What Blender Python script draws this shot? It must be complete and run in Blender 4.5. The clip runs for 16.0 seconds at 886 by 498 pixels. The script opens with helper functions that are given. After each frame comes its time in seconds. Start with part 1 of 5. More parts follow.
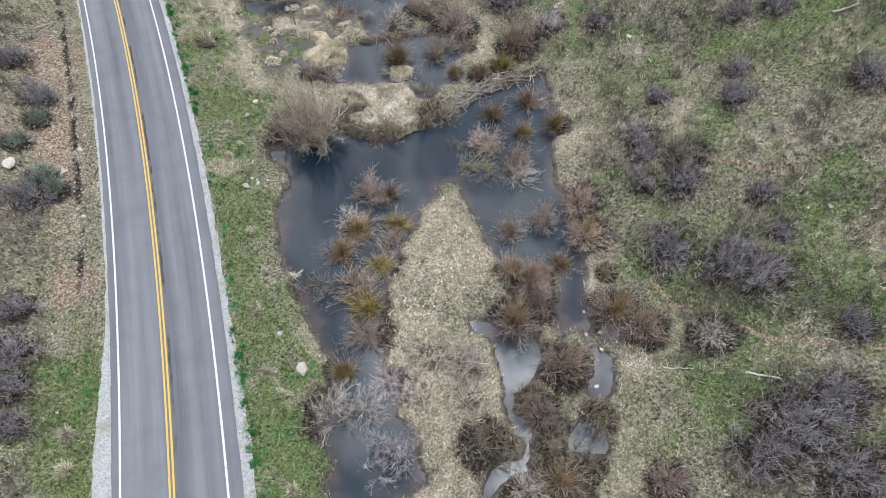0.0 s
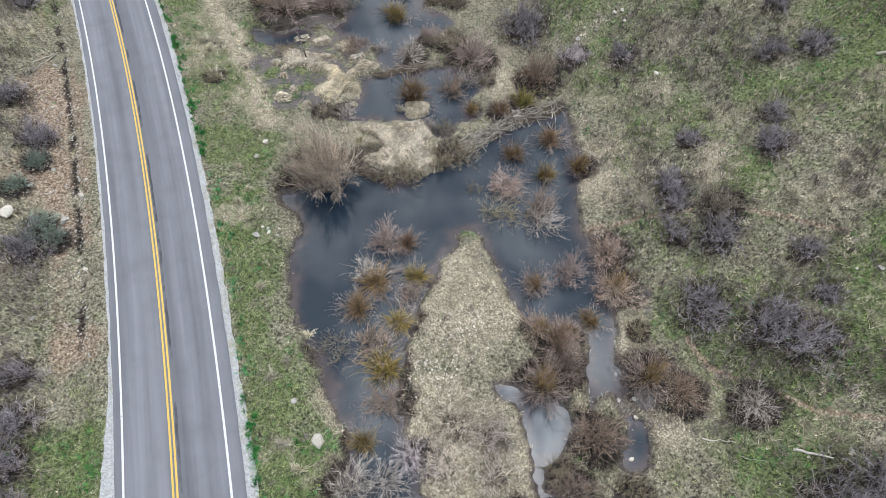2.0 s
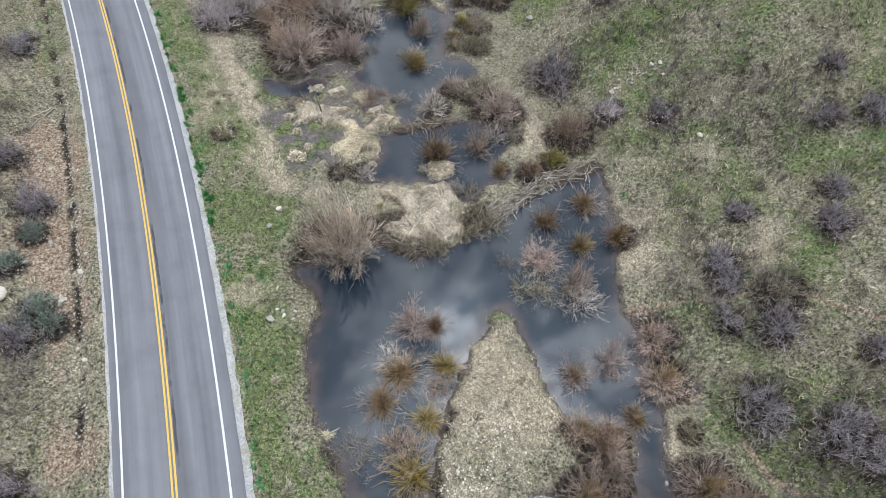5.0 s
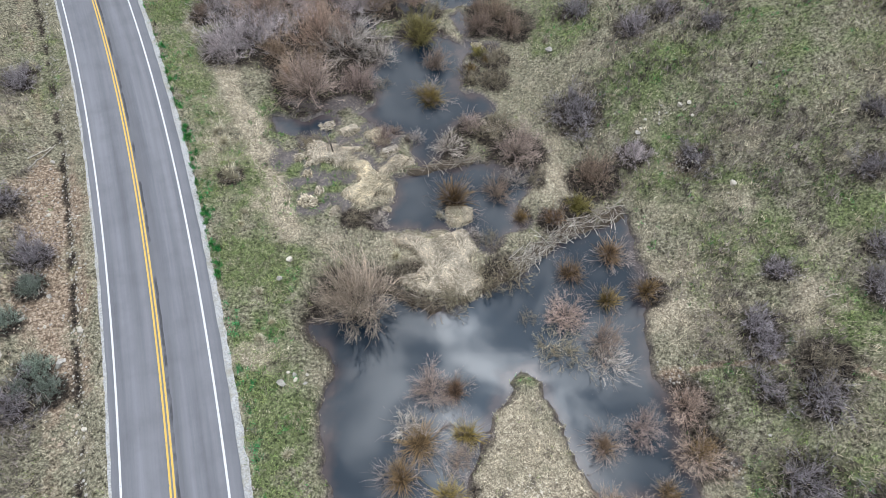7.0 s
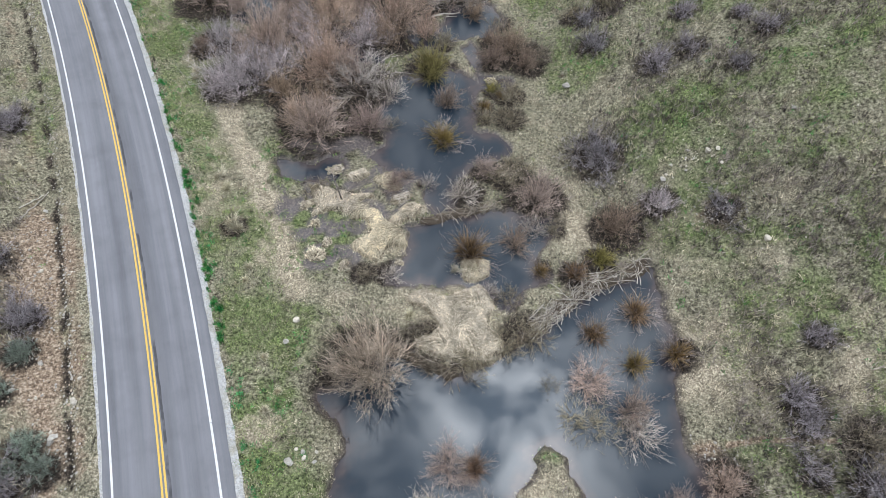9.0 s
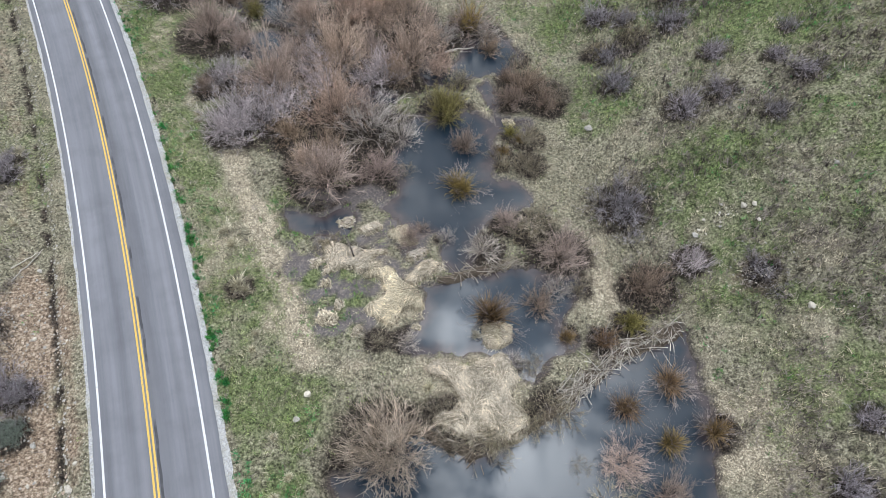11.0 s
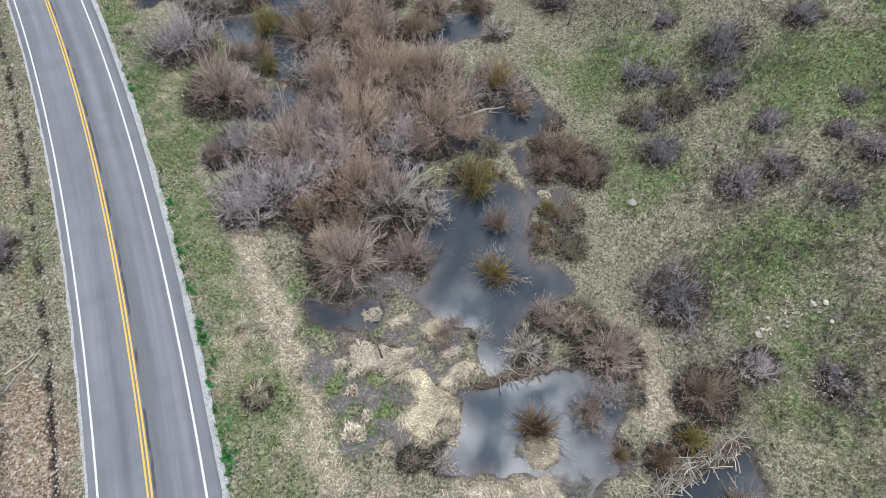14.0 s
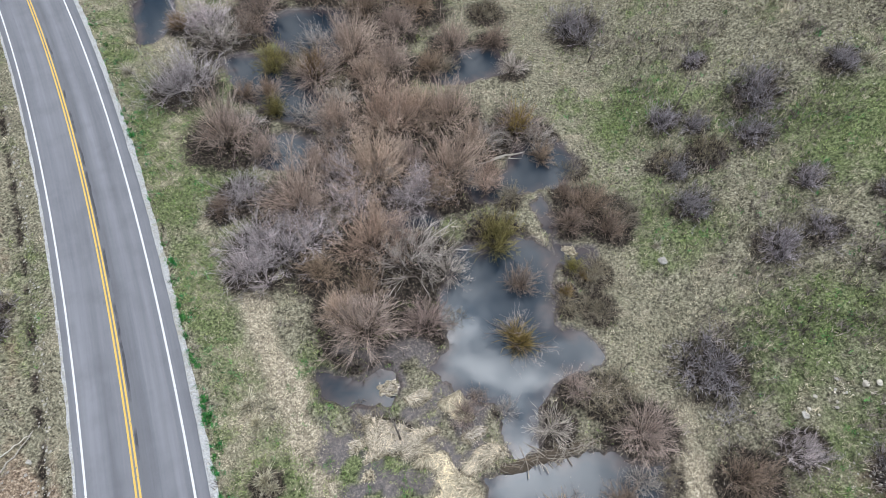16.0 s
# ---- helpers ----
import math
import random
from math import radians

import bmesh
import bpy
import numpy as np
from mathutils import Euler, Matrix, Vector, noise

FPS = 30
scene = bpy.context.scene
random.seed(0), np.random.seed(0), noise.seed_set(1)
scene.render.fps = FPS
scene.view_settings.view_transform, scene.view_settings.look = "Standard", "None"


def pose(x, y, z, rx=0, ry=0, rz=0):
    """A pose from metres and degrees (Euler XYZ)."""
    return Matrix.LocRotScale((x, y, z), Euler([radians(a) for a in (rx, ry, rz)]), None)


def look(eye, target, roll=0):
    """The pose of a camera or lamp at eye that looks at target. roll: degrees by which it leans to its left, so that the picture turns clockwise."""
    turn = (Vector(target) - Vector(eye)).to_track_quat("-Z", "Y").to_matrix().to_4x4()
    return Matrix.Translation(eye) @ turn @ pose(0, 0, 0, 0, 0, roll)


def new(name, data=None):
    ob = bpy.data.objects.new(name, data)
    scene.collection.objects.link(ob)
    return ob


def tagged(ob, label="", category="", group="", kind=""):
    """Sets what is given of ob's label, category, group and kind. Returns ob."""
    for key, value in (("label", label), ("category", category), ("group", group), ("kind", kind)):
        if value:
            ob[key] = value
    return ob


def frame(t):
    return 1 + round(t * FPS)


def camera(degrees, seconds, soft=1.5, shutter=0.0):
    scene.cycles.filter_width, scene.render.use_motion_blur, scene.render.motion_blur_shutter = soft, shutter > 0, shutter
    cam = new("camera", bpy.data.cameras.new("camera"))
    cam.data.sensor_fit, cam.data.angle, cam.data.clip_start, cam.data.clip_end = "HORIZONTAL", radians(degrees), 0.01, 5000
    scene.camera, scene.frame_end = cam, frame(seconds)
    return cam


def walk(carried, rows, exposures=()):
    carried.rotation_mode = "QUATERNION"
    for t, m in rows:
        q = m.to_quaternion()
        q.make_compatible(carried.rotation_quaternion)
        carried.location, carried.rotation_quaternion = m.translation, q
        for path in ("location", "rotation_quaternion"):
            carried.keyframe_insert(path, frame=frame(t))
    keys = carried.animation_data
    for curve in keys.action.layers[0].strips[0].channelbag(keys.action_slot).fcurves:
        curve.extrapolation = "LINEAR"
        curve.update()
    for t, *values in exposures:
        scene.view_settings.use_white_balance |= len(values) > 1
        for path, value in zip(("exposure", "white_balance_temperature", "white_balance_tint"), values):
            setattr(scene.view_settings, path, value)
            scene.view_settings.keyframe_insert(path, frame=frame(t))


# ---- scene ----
cam = camera(73.74, 16.0, soft=0.5)
PATH = [
    (0, 0, 0, 40, 32.834, -0.939, 1.454),
    (0.5, -0.462, 1.271, 40.045, 32.842, -0.938, 1.492),
    (1, -0.923, 2.505, 40.076, 32.865, -0.94, 1.501),
    (1.5, -1.355, 3.726, 40.101, 32.865, -0.942, 1.511),
    (2, -1.779, 4.923, 40.091, 32.865, -0.937, 1.529),
    (2.5, -2.169, 6.123, 40.091, 32.88, -0.926, 1.558),
    (3, -2.585, 7.333, 40.126, 32.865, -0.924, 1.548),
    (3.5, -2.958, 8.561, 40.141, 32.888, -0.908, 1.548),
    (4, -3.332, 9.804, 40.172, 32.896, -0.887, 1.529),
    (6.5, -5.375, 15.868, 40.333, 32.949, -0.888, 1.868),
    (7, -5.732, 17.119, 40.364, 32.949, -0.88, 1.868),
    (7.5, -6.097, 18.382, 40.384, 32.972, -0.884, 1.887),
    (8, -6.412, 19.672, 40.419, 32.972, -0.855, 1.868),
    (8.5, -6.76, 20.995, 40.429, 32.98, -0.855, 1.868),
    (9, -7.129, 22.321, 40.444, 33.004, -0.839, 1.83),
    (11.5, -9.315, 29.303, 40.631, 33.083, -0.799, 1.755),
    (12, -9.844, 30.701, 40.707, 33.098, -0.791, 1.755),
    (12.5, -10.364, 32.105, 40.778, 33.114, -0.789, 1.746),
    (13, -10.842, 33.498, 40.818, 33.137, -0.781, 1.746),
    (13.5, -11.296, 34.853, 40.818, 33.169, -0.757, 1.755),
    (14, -11.745, 36.265, 40.854, 33.176, -0.732, 1.755),
    (14.5, -12.177, 37.683, 40.899, 33.216, -0.692, 1.717),
    (15, -12.617, 39.112, 40.955, 33.231, -0.683, 1.717),
    (15.5, -13.045, 40.542, 40.985, 33.255, -0.661, 1.689),
    (16, -13.448, 41.999, 41.035, 33.247, -0.663, 1.698),
]
walk(cam, [(t, pose(x, y, z, rx, ry, rz)) for t, x, y, z, rx, ry, rz in PATH])

# ---- sky and sun: a bright overcast, the sun veiled high ahead ----
SUN_HIGH, SUN_EAST = 63.5, 4.5
scene.view_settings.exposure = 0.47
sun_way = Vector((math.sin(radians(SUN_EAST)) * math.cos(radians(SUN_HIGH)), math.cos(radians(SUN_EAST)) * math.cos(radians(SUN_HIGH)), math.sin(radians(SUN_HIGH))))
world = bpy.data.worlds.new("overcast")
scene.world = world
world.use_nodes = True
wn, wl = world.node_tree.nodes, world.node_tree.links
wn.clear()


def wnode(kind, **values):
    n = wn.new(kind)
    for key, value in values.items():
        n.inputs[key].default_value = value
    return n


coord = wn.new("ShaderNodeTexCoord")
sky = wn.new("ShaderNodeTexSky")
sky.sky_type, sky.sun_disc = "NISHITA", False
sky.sun_elevation, sky.sun_rotation = radians(SUN_HIGH), radians(SUN_EAST)
sky_dim = wn.new("ShaderNodeVectorMath")
sky_dim.operation = "SCALE"
sky_dim.inputs["Scale"].default_value = 0.10
wl.new(sky.outputs[0], sky_dim.inputs[0])
cloud = wnode("ShaderNodeTexNoise", Scale=7.5, Detail=6.0, Roughness=0.58, Distortion=0.5)
wl.new(coord.outputs["Generated"], cloud.inputs["Vector"])
ramp = wn.new("ShaderNodeValToRGB")
ramp.color_ramp.elements[0].position, ramp.color_ramp.elements[0].color = 0.42, (0.25, 0.325, 0.415, 1)
ramp.color_ramp.elements[1].position, ramp.color_ramp.elements[1].color = 0.61, (2.08, 2.22, 2.38, 1)
wl.new(cloud.outputs[0], ramp.inputs[0])
toward = wn.new("ShaderNodeVectorMath")
toward.operation = "DOT_PRODUCT"
toward.inputs[1].default_value = sun_way
wl.new(coord.outputs["Generated"], toward.inputs[0])
bright = wn.new("ShaderNodeVectorMath")
bright.operation = "DOT_PRODUCT"
bright.inputs[1].default_value = Vector((0.10, math.cos(radians(72.5)), math.sin(radians(72.5)))).normalized()
wl.new(coord.outputs["Generated"], bright.inputs[0])


def glow(power, gain, way):
    top = wn.new("ShaderNodeMath")
    top.operation = "MAXIMUM"
    top.inputs[1].default_value = 0.0
    wl.new(way.outputs["Value"], top.inputs[0])
    p = wn.new("ShaderNodeMath")
    p.operation = "POWER"
    p.inputs[1].default_value = power
    wl.new(top.outputs[0], p.inputs[0])
    g = wn.new("ShaderNodeMath")
    g.operation = "MULTIPLY"
    g.inputs[1].default_value = gain
    wl.new(p.outputs[0], g.inputs[0])
    return g


halo = wn.new("ShaderNodeMath")
halo.operation = "ADD"
wl.new(glow(75, 4.6, bright).outputs[0], halo.inputs[0])
wl.new(glow(1200, 4.5, toward).outputs[0], halo.inputs[1])
gain = wn.new("ShaderNodeMath")
gain.operation = "ADD"
gain.inputs[1].default_value = 1.0
wl.new(halo.outputs[0], gain.inputs[0])
high = wn.new("ShaderNodeSeparateXYZ")
wl.new(coord.outputs["Generated"], high.inputs[0])
dome = wn.new("ShaderNodeMath")
dome.operation = "MULTIPLY_ADD"
dome.use_clamp = True
dome.inputs[1].default_value, dome.inputs[2].default_value = 0.95, 0.12
wl.new(high.outputs["Z"], dome.inputs[0])
domed = wn.new("ShaderNodeMath")
domed.operation = "MULTIPLY"
wl.new(dome.outputs[0], domed.inputs[0])
lit = wn.new("ShaderNodeVectorMath")
lit.operation = "SCALE"
wl.new(ramp.outputs[0], lit.inputs[0])
wl.new(gain.outputs[0], domed.inputs[1])
wl.new(domed.outputs[0], lit.inputs["Scale"])
blend = wn.new("ShaderNodeMix")
blend.data_type = "RGBA"
blend.inputs[0].default_value = 0.9
wl.new(sky_dim.outputs[0], blend.inputs[6])
wl.new(lit.outputs[0], blend.inputs[7])
back = wnode("ShaderNodeBackground", Strength=1.08)
wl.new(blend.outputs[2], back.inputs["Color"])
wl.new(back.outputs[0], wn.new("ShaderNodeOutputWorld").inputs["Surface"])
sun = new("sun", bpy.data.lights.new("sun", "SUN"))
sun.data.energy, sun.data.angle, sun.data.color = 0.85, radians(72), (1.0, 0.98, 0.95)
sun.matrix_world = look(sun_way * 100, (0, 0, 0))


# ---- materials ----
class Nodes:
    """Shorthand for writing node materials."""

    def __init__(self, name):
        self.m = bpy.data.materials.new(name)
        self.m.use_nodes = True
        self.t = self.m.node_tree
        self.b = self.t.nodes["Principled BSDF"]
        self.b.inputs["Specular IOR Level"].default_value = 0.06

    def put(self, kind, ins=None, **sets):
        n = self.t.nodes.new(kind)
        for key, value in (ins or {}).items():
            if isinstance(value, bpy.types.NodeSocket):
                self.t.links.new(value, n.inputs[key])
            else:
                n.inputs[key].default_value = value
        if "operation" in sets:
            n.operation = sets["operation"]
        if "attribute_name" in sets:
            n.attribute_name = sets["attribute_name"]
        return n

    def place(self):
        return self.put("ShaderNodeNewGeometry").outputs["Position"]

    def noise(self, scale, detail=4.0, rough_=0.6, vector=None, distortion=0.0):
        return self.put("ShaderNodeTexNoise", {"Vector": vector or self.place(), "Scale": scale, "Detail": detail, "Roughness": rough_, "Distortion": distortion}).outputs[0]

    def ramp(self, value, *stops):
        n = self.put("ShaderNodeValToRGB", {0: value})
        e = n.color_ramp.elements
        while len(e) < len(stops):
            e.new(0.5)
        for k, (at, colour) in enumerate(stops):
            e[k].position, e[k].color = at, (*colour, 1) if len(colour) == 3 else colour
        return n.outputs[0]

    def mix(self, f, a, b, mode="MIX"):
        n = self.put("ShaderNodeMix")
        n.data_type, n.blend_type = "RGBA", mode
        for k, v in ((0, f), (6, a), (7, b)):
            if isinstance(v, bpy.types.NodeSocket):
                self.t.links.new(v, n.inputs[k])
            else:
                n.inputs[k].default_value = v if k == 0 else (*v, 1)
        return n.outputs[2]

    def math(self, op, a, b=0.0):
        return self.put("ShaderNodeMath", {0: a, 1: b}, operation=op).outputs[0]

    def attr(self, name):
        return self.put("ShaderNodeAttribute", attribute_name=name)

    def split(self, colour):
        return self.put("ShaderNodeSeparateColor", {0: colour}).outputs

    def random(self):
        return self.put("ShaderNodeObjectInfo").outputs["Random"]

    def island(self):
        return self.put("ShaderNodeNewGeometry").outputs["Random Per Island"]

    def done(self, colour, rough_=0.9, bump=None, strength=0.4, distance=0.03):
        for key, v in (("Base Color", colour), ("Roughness", rough_)):
            if isinstance(v, bpy.types.NodeSocket):
                self.t.links.new(v, self.b.inputs[key])
            else:
                self.b.inputs[key].default_value = (*v, 1) if key == "Base Color" else v
        if bump is not None:
            n = self.put("ShaderNodeBump", {"Strength": strength, "Distance": distance, "Height": bump})
            self.t.links.new(n.outputs[0], self.b.inputs["Normal"])
        return self.m


def ground_material():
    n = Nodes("meadow_soil")
    zone = n.split(n.attr("zone").outputs["Color"])
    fine, mid, wide = n.noise(4.2, 6, 0.72), n.noise(1.3, 5), n.noise(0.28, 3)
    speck = n.noise(28.0, 4, 0.7)
    dull = n.ramp(fine, (0.37, (0.040, 0.035, 0.027)), (0.5, (0.178, 0.163, 0.116)), (0.68, (0.38, 0.35, 0.26)))
    green = n.ramp(fine, (0.37, (0.029, 0.035, 0.018)), (0.5, (0.115, 0.134, 0.063)), (0.68, (0.25, 0.270, 0.145)))
    swirl = n.noise(3.2, 6, 0.7, distortion=2.2)
    straw = n.ramp(swirl, (0.35, (0.105, 0.086, 0.066)), (0.5, (0.285, 0.242, 0.178)), (0.68, (0.68, 0.60, 0.47)))
    bare = n.ramp(fine, (0.36, (0.073, 0.051, 0.038)), (0.5, (0.235, 0.174, 0.126)), (0.66, (0.45, 0.37, 0.29)))
    shake = n.math("ADD", n.math("MULTIPLY", n.math("SUBTRACT", mid, 0.5), 1.3), n.math("MULTIPLY", n.math("SUBTRACT", wide, 0.5), 0.5))

    def part(v):
        p = n.put("ShaderNodeMapRange", {0: n.math("ADD", v, shake), 1: 0.25, 2: 0.75, 3: 0.0, 4: 1.0})
        return p.outputs[0]
    c = n.mix(part(zone[0]), dull, green)
    c = n.mix(part(zone[1]), c, straw)
    c = n.mix(part(zone[2]), c, bare)
    mud = n.ramp(fine, (0.36, (0.026, 0.020, 0.021)), (0.52, (0.082, 0.063, 0.060)), (0.68, (0.17, 0.135, 0.115)))
    # leaf litter, its colour darkened to carry the shade beneath the shrubs
    leaf_shade = n.ramp(fine, (0.40, (0.013, 0.011, 0.010)), (0.54, (0.048, 0.038, 0.031)), (0.70, (0.18, 0.145, 0.115)))
    c = n.mix(part(n.math("MULTIPLY", n.attr("litter_shade").outputs["Fac"], 0.9)), c, leaf_shade)
    c = n.mix(n.attr("wet").outputs["Fac"], c, mud)
    c = n.mix(0.5, c, n.ramp(speck, (0.3, (0.25, 0.25, 0.25)), (0.7, (0.75, 0.75, 0.75))), "OVERLAY")
    c = n.mix(0.55, c, n.ramp(n.noise(8.0, 3, 0.6), (0.36, (0.14,) * 3), (0.5, (0.48,) * 3), (0.64, (0.88,) * 3)), "OVERLAY")
    damp = n.attr("wet").outputs["Fac"]
    n.t.links.new(n.math("ADD", 0.06, n.math("MULTIPLY", damp, 0.5)), n.b.inputs["Specular IOR Level"])
    return n.done(c, n.math("SUBTRACT", 0.95, n.math("MULTIPLY", damp, 0.65)), n.math("ADD", fine, n.math("MULTIPLY", mid, 2.0)), 0.8, 0.06)


def asphalt_material():
    n = Nodes("worn_asphalt")
    across = n.attr("across").outputs["Fac"]
    uv = n.put("ShaderNodeUVMap").outputs[0]
    grain, patch = n.noise(60.0, 3, 0.7), n.noise(0.5, 4)
    streak = n.put("ShaderNodeTexNoise", {"Vector": n.put("ShaderNodeMapping", {0: uv, 3: (0.9, 0.03, 1)}).outputs[0], "Scale": 1.0, "Detail": 5.0, "Roughness": 0.65}).outputs[0]
    base = n.ramp(grain, (0.25, (0.106, 0.107, 0.121)), (0.75, (0.19, 0.191, 0.211)))
    base = n.mix(n.ramp(streak, (0.35, (0, 0, 0)), (0.72, (1, 1, 1))), base, (0.228, 0.229, 0.25))
    wear = n.ramp(across, (0.0, (0.45,) * 3), (0.13, (0.5,) * 3), (0.22, (0.62,) * 3), (0.30, (0.46,) * 3), (0.40, (0.60,) * 3), (0.49, (0.40,) * 3), (0.55, (0.36,) * 3), (0.66, (0.62,) * 3), (0.74, (0.44,) * 3), (0.82, (0.58,) * 3), (1.0, (0.42,) * 3))
    c = n.mix(0.55, base, wear, "OVERLAY")
    c = n.mix(n.math("MULTIPLY", n.ramp(patch, (0.45, (0, 0, 0)), (0.75, (1, 1, 1))), 0.3), c, (0.10, 0.10, 0.11))
    blot = n.put("ShaderNodeTexNoise", {"Vector": n.put("ShaderNodeMapping", {0: uv, 3: (1.1, 0.25, 1)}).outputs[0], "Scale": 1.0, "Detail": 6.0, "Roughness": 0.7}).outputs[0]
    c = n.mix(n.ramp(blot, (0.66, (0, 0, 0)), (0.74, (0.6,) * 3)), c, (0.07, 0.07, 0.078))
    return n.done(c, 0.85, grain, 0.3, 0.01)


def paint_material(name, colour, under=(0.2, 0.2, 0.21), worn=0.36, size=7.0):
    n = Nodes(name)
    chip = n.noise(size, 6, 0.6)
    c = n.mix(n.ramp(chip, (worn - 0.06, (0, 0, 0)), (worn + 0.04, (1, 1, 1))), under, colour)
    return n.done(n.mix(n.math("MULTIPLY", n.noise(0.7), 0.3), c, under), 0.7)


def gravel_material():
    n = Nodes("roadside_gravel")
    cell = n.put("ShaderNodeTexVoronoi", {"Vector": n.place(), "Scale": 14.0}).outputs
    c = n.mix(n.math("MULTIPLY", n.noise(3.0), 0.5), n.ramp(n.split(cell["Color"])[0], (0.0, (0.25, 0.255, 0.265)), (1.0, (0.55, 0.555, 0.57))), (0.38, 0.355, 0.32))
    c = n.mix(n.ramp(n.noise(0.9, 4), (0.5, (0, 0, 0)), (0.7, (0.6,) * 3)), c, (0.26, 0.24, 0.17))
    return n.done(c, 0.95, cell["Distance"], 0.7, 0.03)


def water_material():
    n = Nodes("turbid_pond_water")
    depth = n.attr("depth").outputs["Fac"]
    mid = n.noise(0.35, 3)
    d = n.math("ADD", depth, n.math("MULTIPLY", n.math("SUBTRACT", mid, 0.5), 1.6))
    c = n.ramp(d, (0.0, (0.058, 0.045, 0.047)), (0.3, (0.028, 0.028, 0.036)), (0.75, (0.010, 0.020, 0.033)))
    n.b.inputs["IOR"].default_value = 1.33
    n.b.inputs["Specular IOR Level"].default_value = 0.7
    return n.done(c, 0.04, n.noise(2.2, 2, 0.5, distortion=0.4), 0.03, 0.03)


def twig_material(name, low, high, tip, vary=0.15, hue=0.02, even=0.55):
    """Bark that runs from low at the root by high to tip at the ends, with the plant's inner shade put into the dark
    root end; each stem with its twigs, and each plant, a little different.
    """
    n = Nodes(name)
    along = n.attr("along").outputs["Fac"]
    # self-shading among the stems is painted in: colour falls to 0.38 of low at the root
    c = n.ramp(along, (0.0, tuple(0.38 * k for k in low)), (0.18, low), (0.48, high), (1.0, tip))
    stem = n.math("ADD", 1 - even, n.math("MULTIPLY", n.attr("bundle").outputs["Fac"], 2 * even))
    twig = n.math("ADD", 0.5, n.math("MULTIPLY", n.island(), 0.95))
    plant_ = n.math("ADD", 1 - vary, n.math("MULTIPLY", n.random(), 2 * vary))
    h = n.put("ShaderNodeHueSaturation", {"Hue": n.math("ADD", 0.5 - hue / 2, n.math("MULTIPLY", n.random(), hue)), "Saturation": n.math("ADD", 0.80, n.math("MULTIPLY", n.random(), 0.3)), "Value": n.math("MULTIPLY", n.math("MULTIPLY", stem, twig), plant_), "Color": c})
    return n.done(h.outputs[0], 0.85)


def blade_material():
    n = Nodes("grass_blades")
    c = n.attr("tint").outputs["Color"]
    h = n.put("ShaderNodeHueSaturation", {"Hue": 0.5, "Saturation": 1.0, "Value": n.math("ADD", 0.7, n.math("MULTIPLY", n.island(), 0.6)), "Color": c})
    return n.done(h.outputs[0], 0.8)


def stone_material(name, a, b):
    n = Nodes(name)
    v = n.noise(5.0, 6, 0.65)
    c = n.ramp(v, (0.3, a), (0.7, b))
    c = n.mix(n.ramp(n.noise(14.0, 3), (0.58, (0, 0, 0)), (0.66, (0.5,) * 3)), c, (0.16, 0.15, 0.10))
    h = n.put("ShaderNodeHueSaturation", {"Value": n.math("ADD", 0.75, n.math("MULTIPLY", n.random(), 0.5)), "Color": c})
    return n.done(h.outputs[0], 0.85, v, 0.5, 0.05)


def thatch_material():
    n = Nodes("matted_sedge")
    v = n.noise(4.5, 6, 0.7, distortion=1.5)
    c = n.ramp(v, (0.40, (0.045, 0.035, 0.028)), (0.49, (0.27, 0.225, 0.16)), (0.62, (0.60, 0.535, 0.42)))
    return n.done(c, 0.95, v, 0.9, 0.08)


def bark_material(name, a, b):
    n = Nodes(name)
    v = n.noise(12.0, 5, 0.7)
    c = n.ramp(v, (0.3, a), (0.7, b))
    h = n.put("ShaderNodeHueSaturation", {"Value": n.math("ADD", 0.65, n.math("MULTIPLY", n.random(), 0.6)), "Color": c})
    return n.done(h.outputs[0], 0.85, v, 0.4, 0.02)


SOIL, ASPHALT, GRAVEL, WATER, BLADES = ground_material(), asphalt_material(), gravel_material(), water_material(), blade_material()
WHITE_PAINT, YELLOW_PAINT = paint_material("white_road_paint", (0.70, 0.70, 0.70)), paint_material("yellow_road_paint", (0.74, 0.48, 0.09))
TAR = paint_material("dark_seam_sealer", (0.06, 0.06, 0.066), (0.145, 0.146, 0.16), 0.51, 0.3)
RED_STONE = stone_material("pinkish_stone", (0.24, 0.18, 0.14), (0.48, 0.39, 0.31))
STONE, PALE_STONE = stone_material("field_stone", (0.26, 0.24, 0.22), (0.5, 0.47, 0.43)), stone_material("pale_stone", (0.42, 0.38, 0.32), (0.68, 0.62, 0.54))
THATCH = thatch_material()
OLD_WOOD = bark_material("weathered_wood", (0.19, 0.16, 0.13), (0.47, 0.41, 0.35))
BROWN_WOOD = bark_material("brown_wood", (0.09, 0.07, 0.055), (0.30, 0.24, 0.18))
GREY_WOOD, MUD = bark_material("bleached_wood", (0.32, 0.28, 0.24), (0.70, 0.65, 0.58)), bark_material("packed_mud", (0.05, 0.04, 0.032), (0.14, 0.11, 0.085))
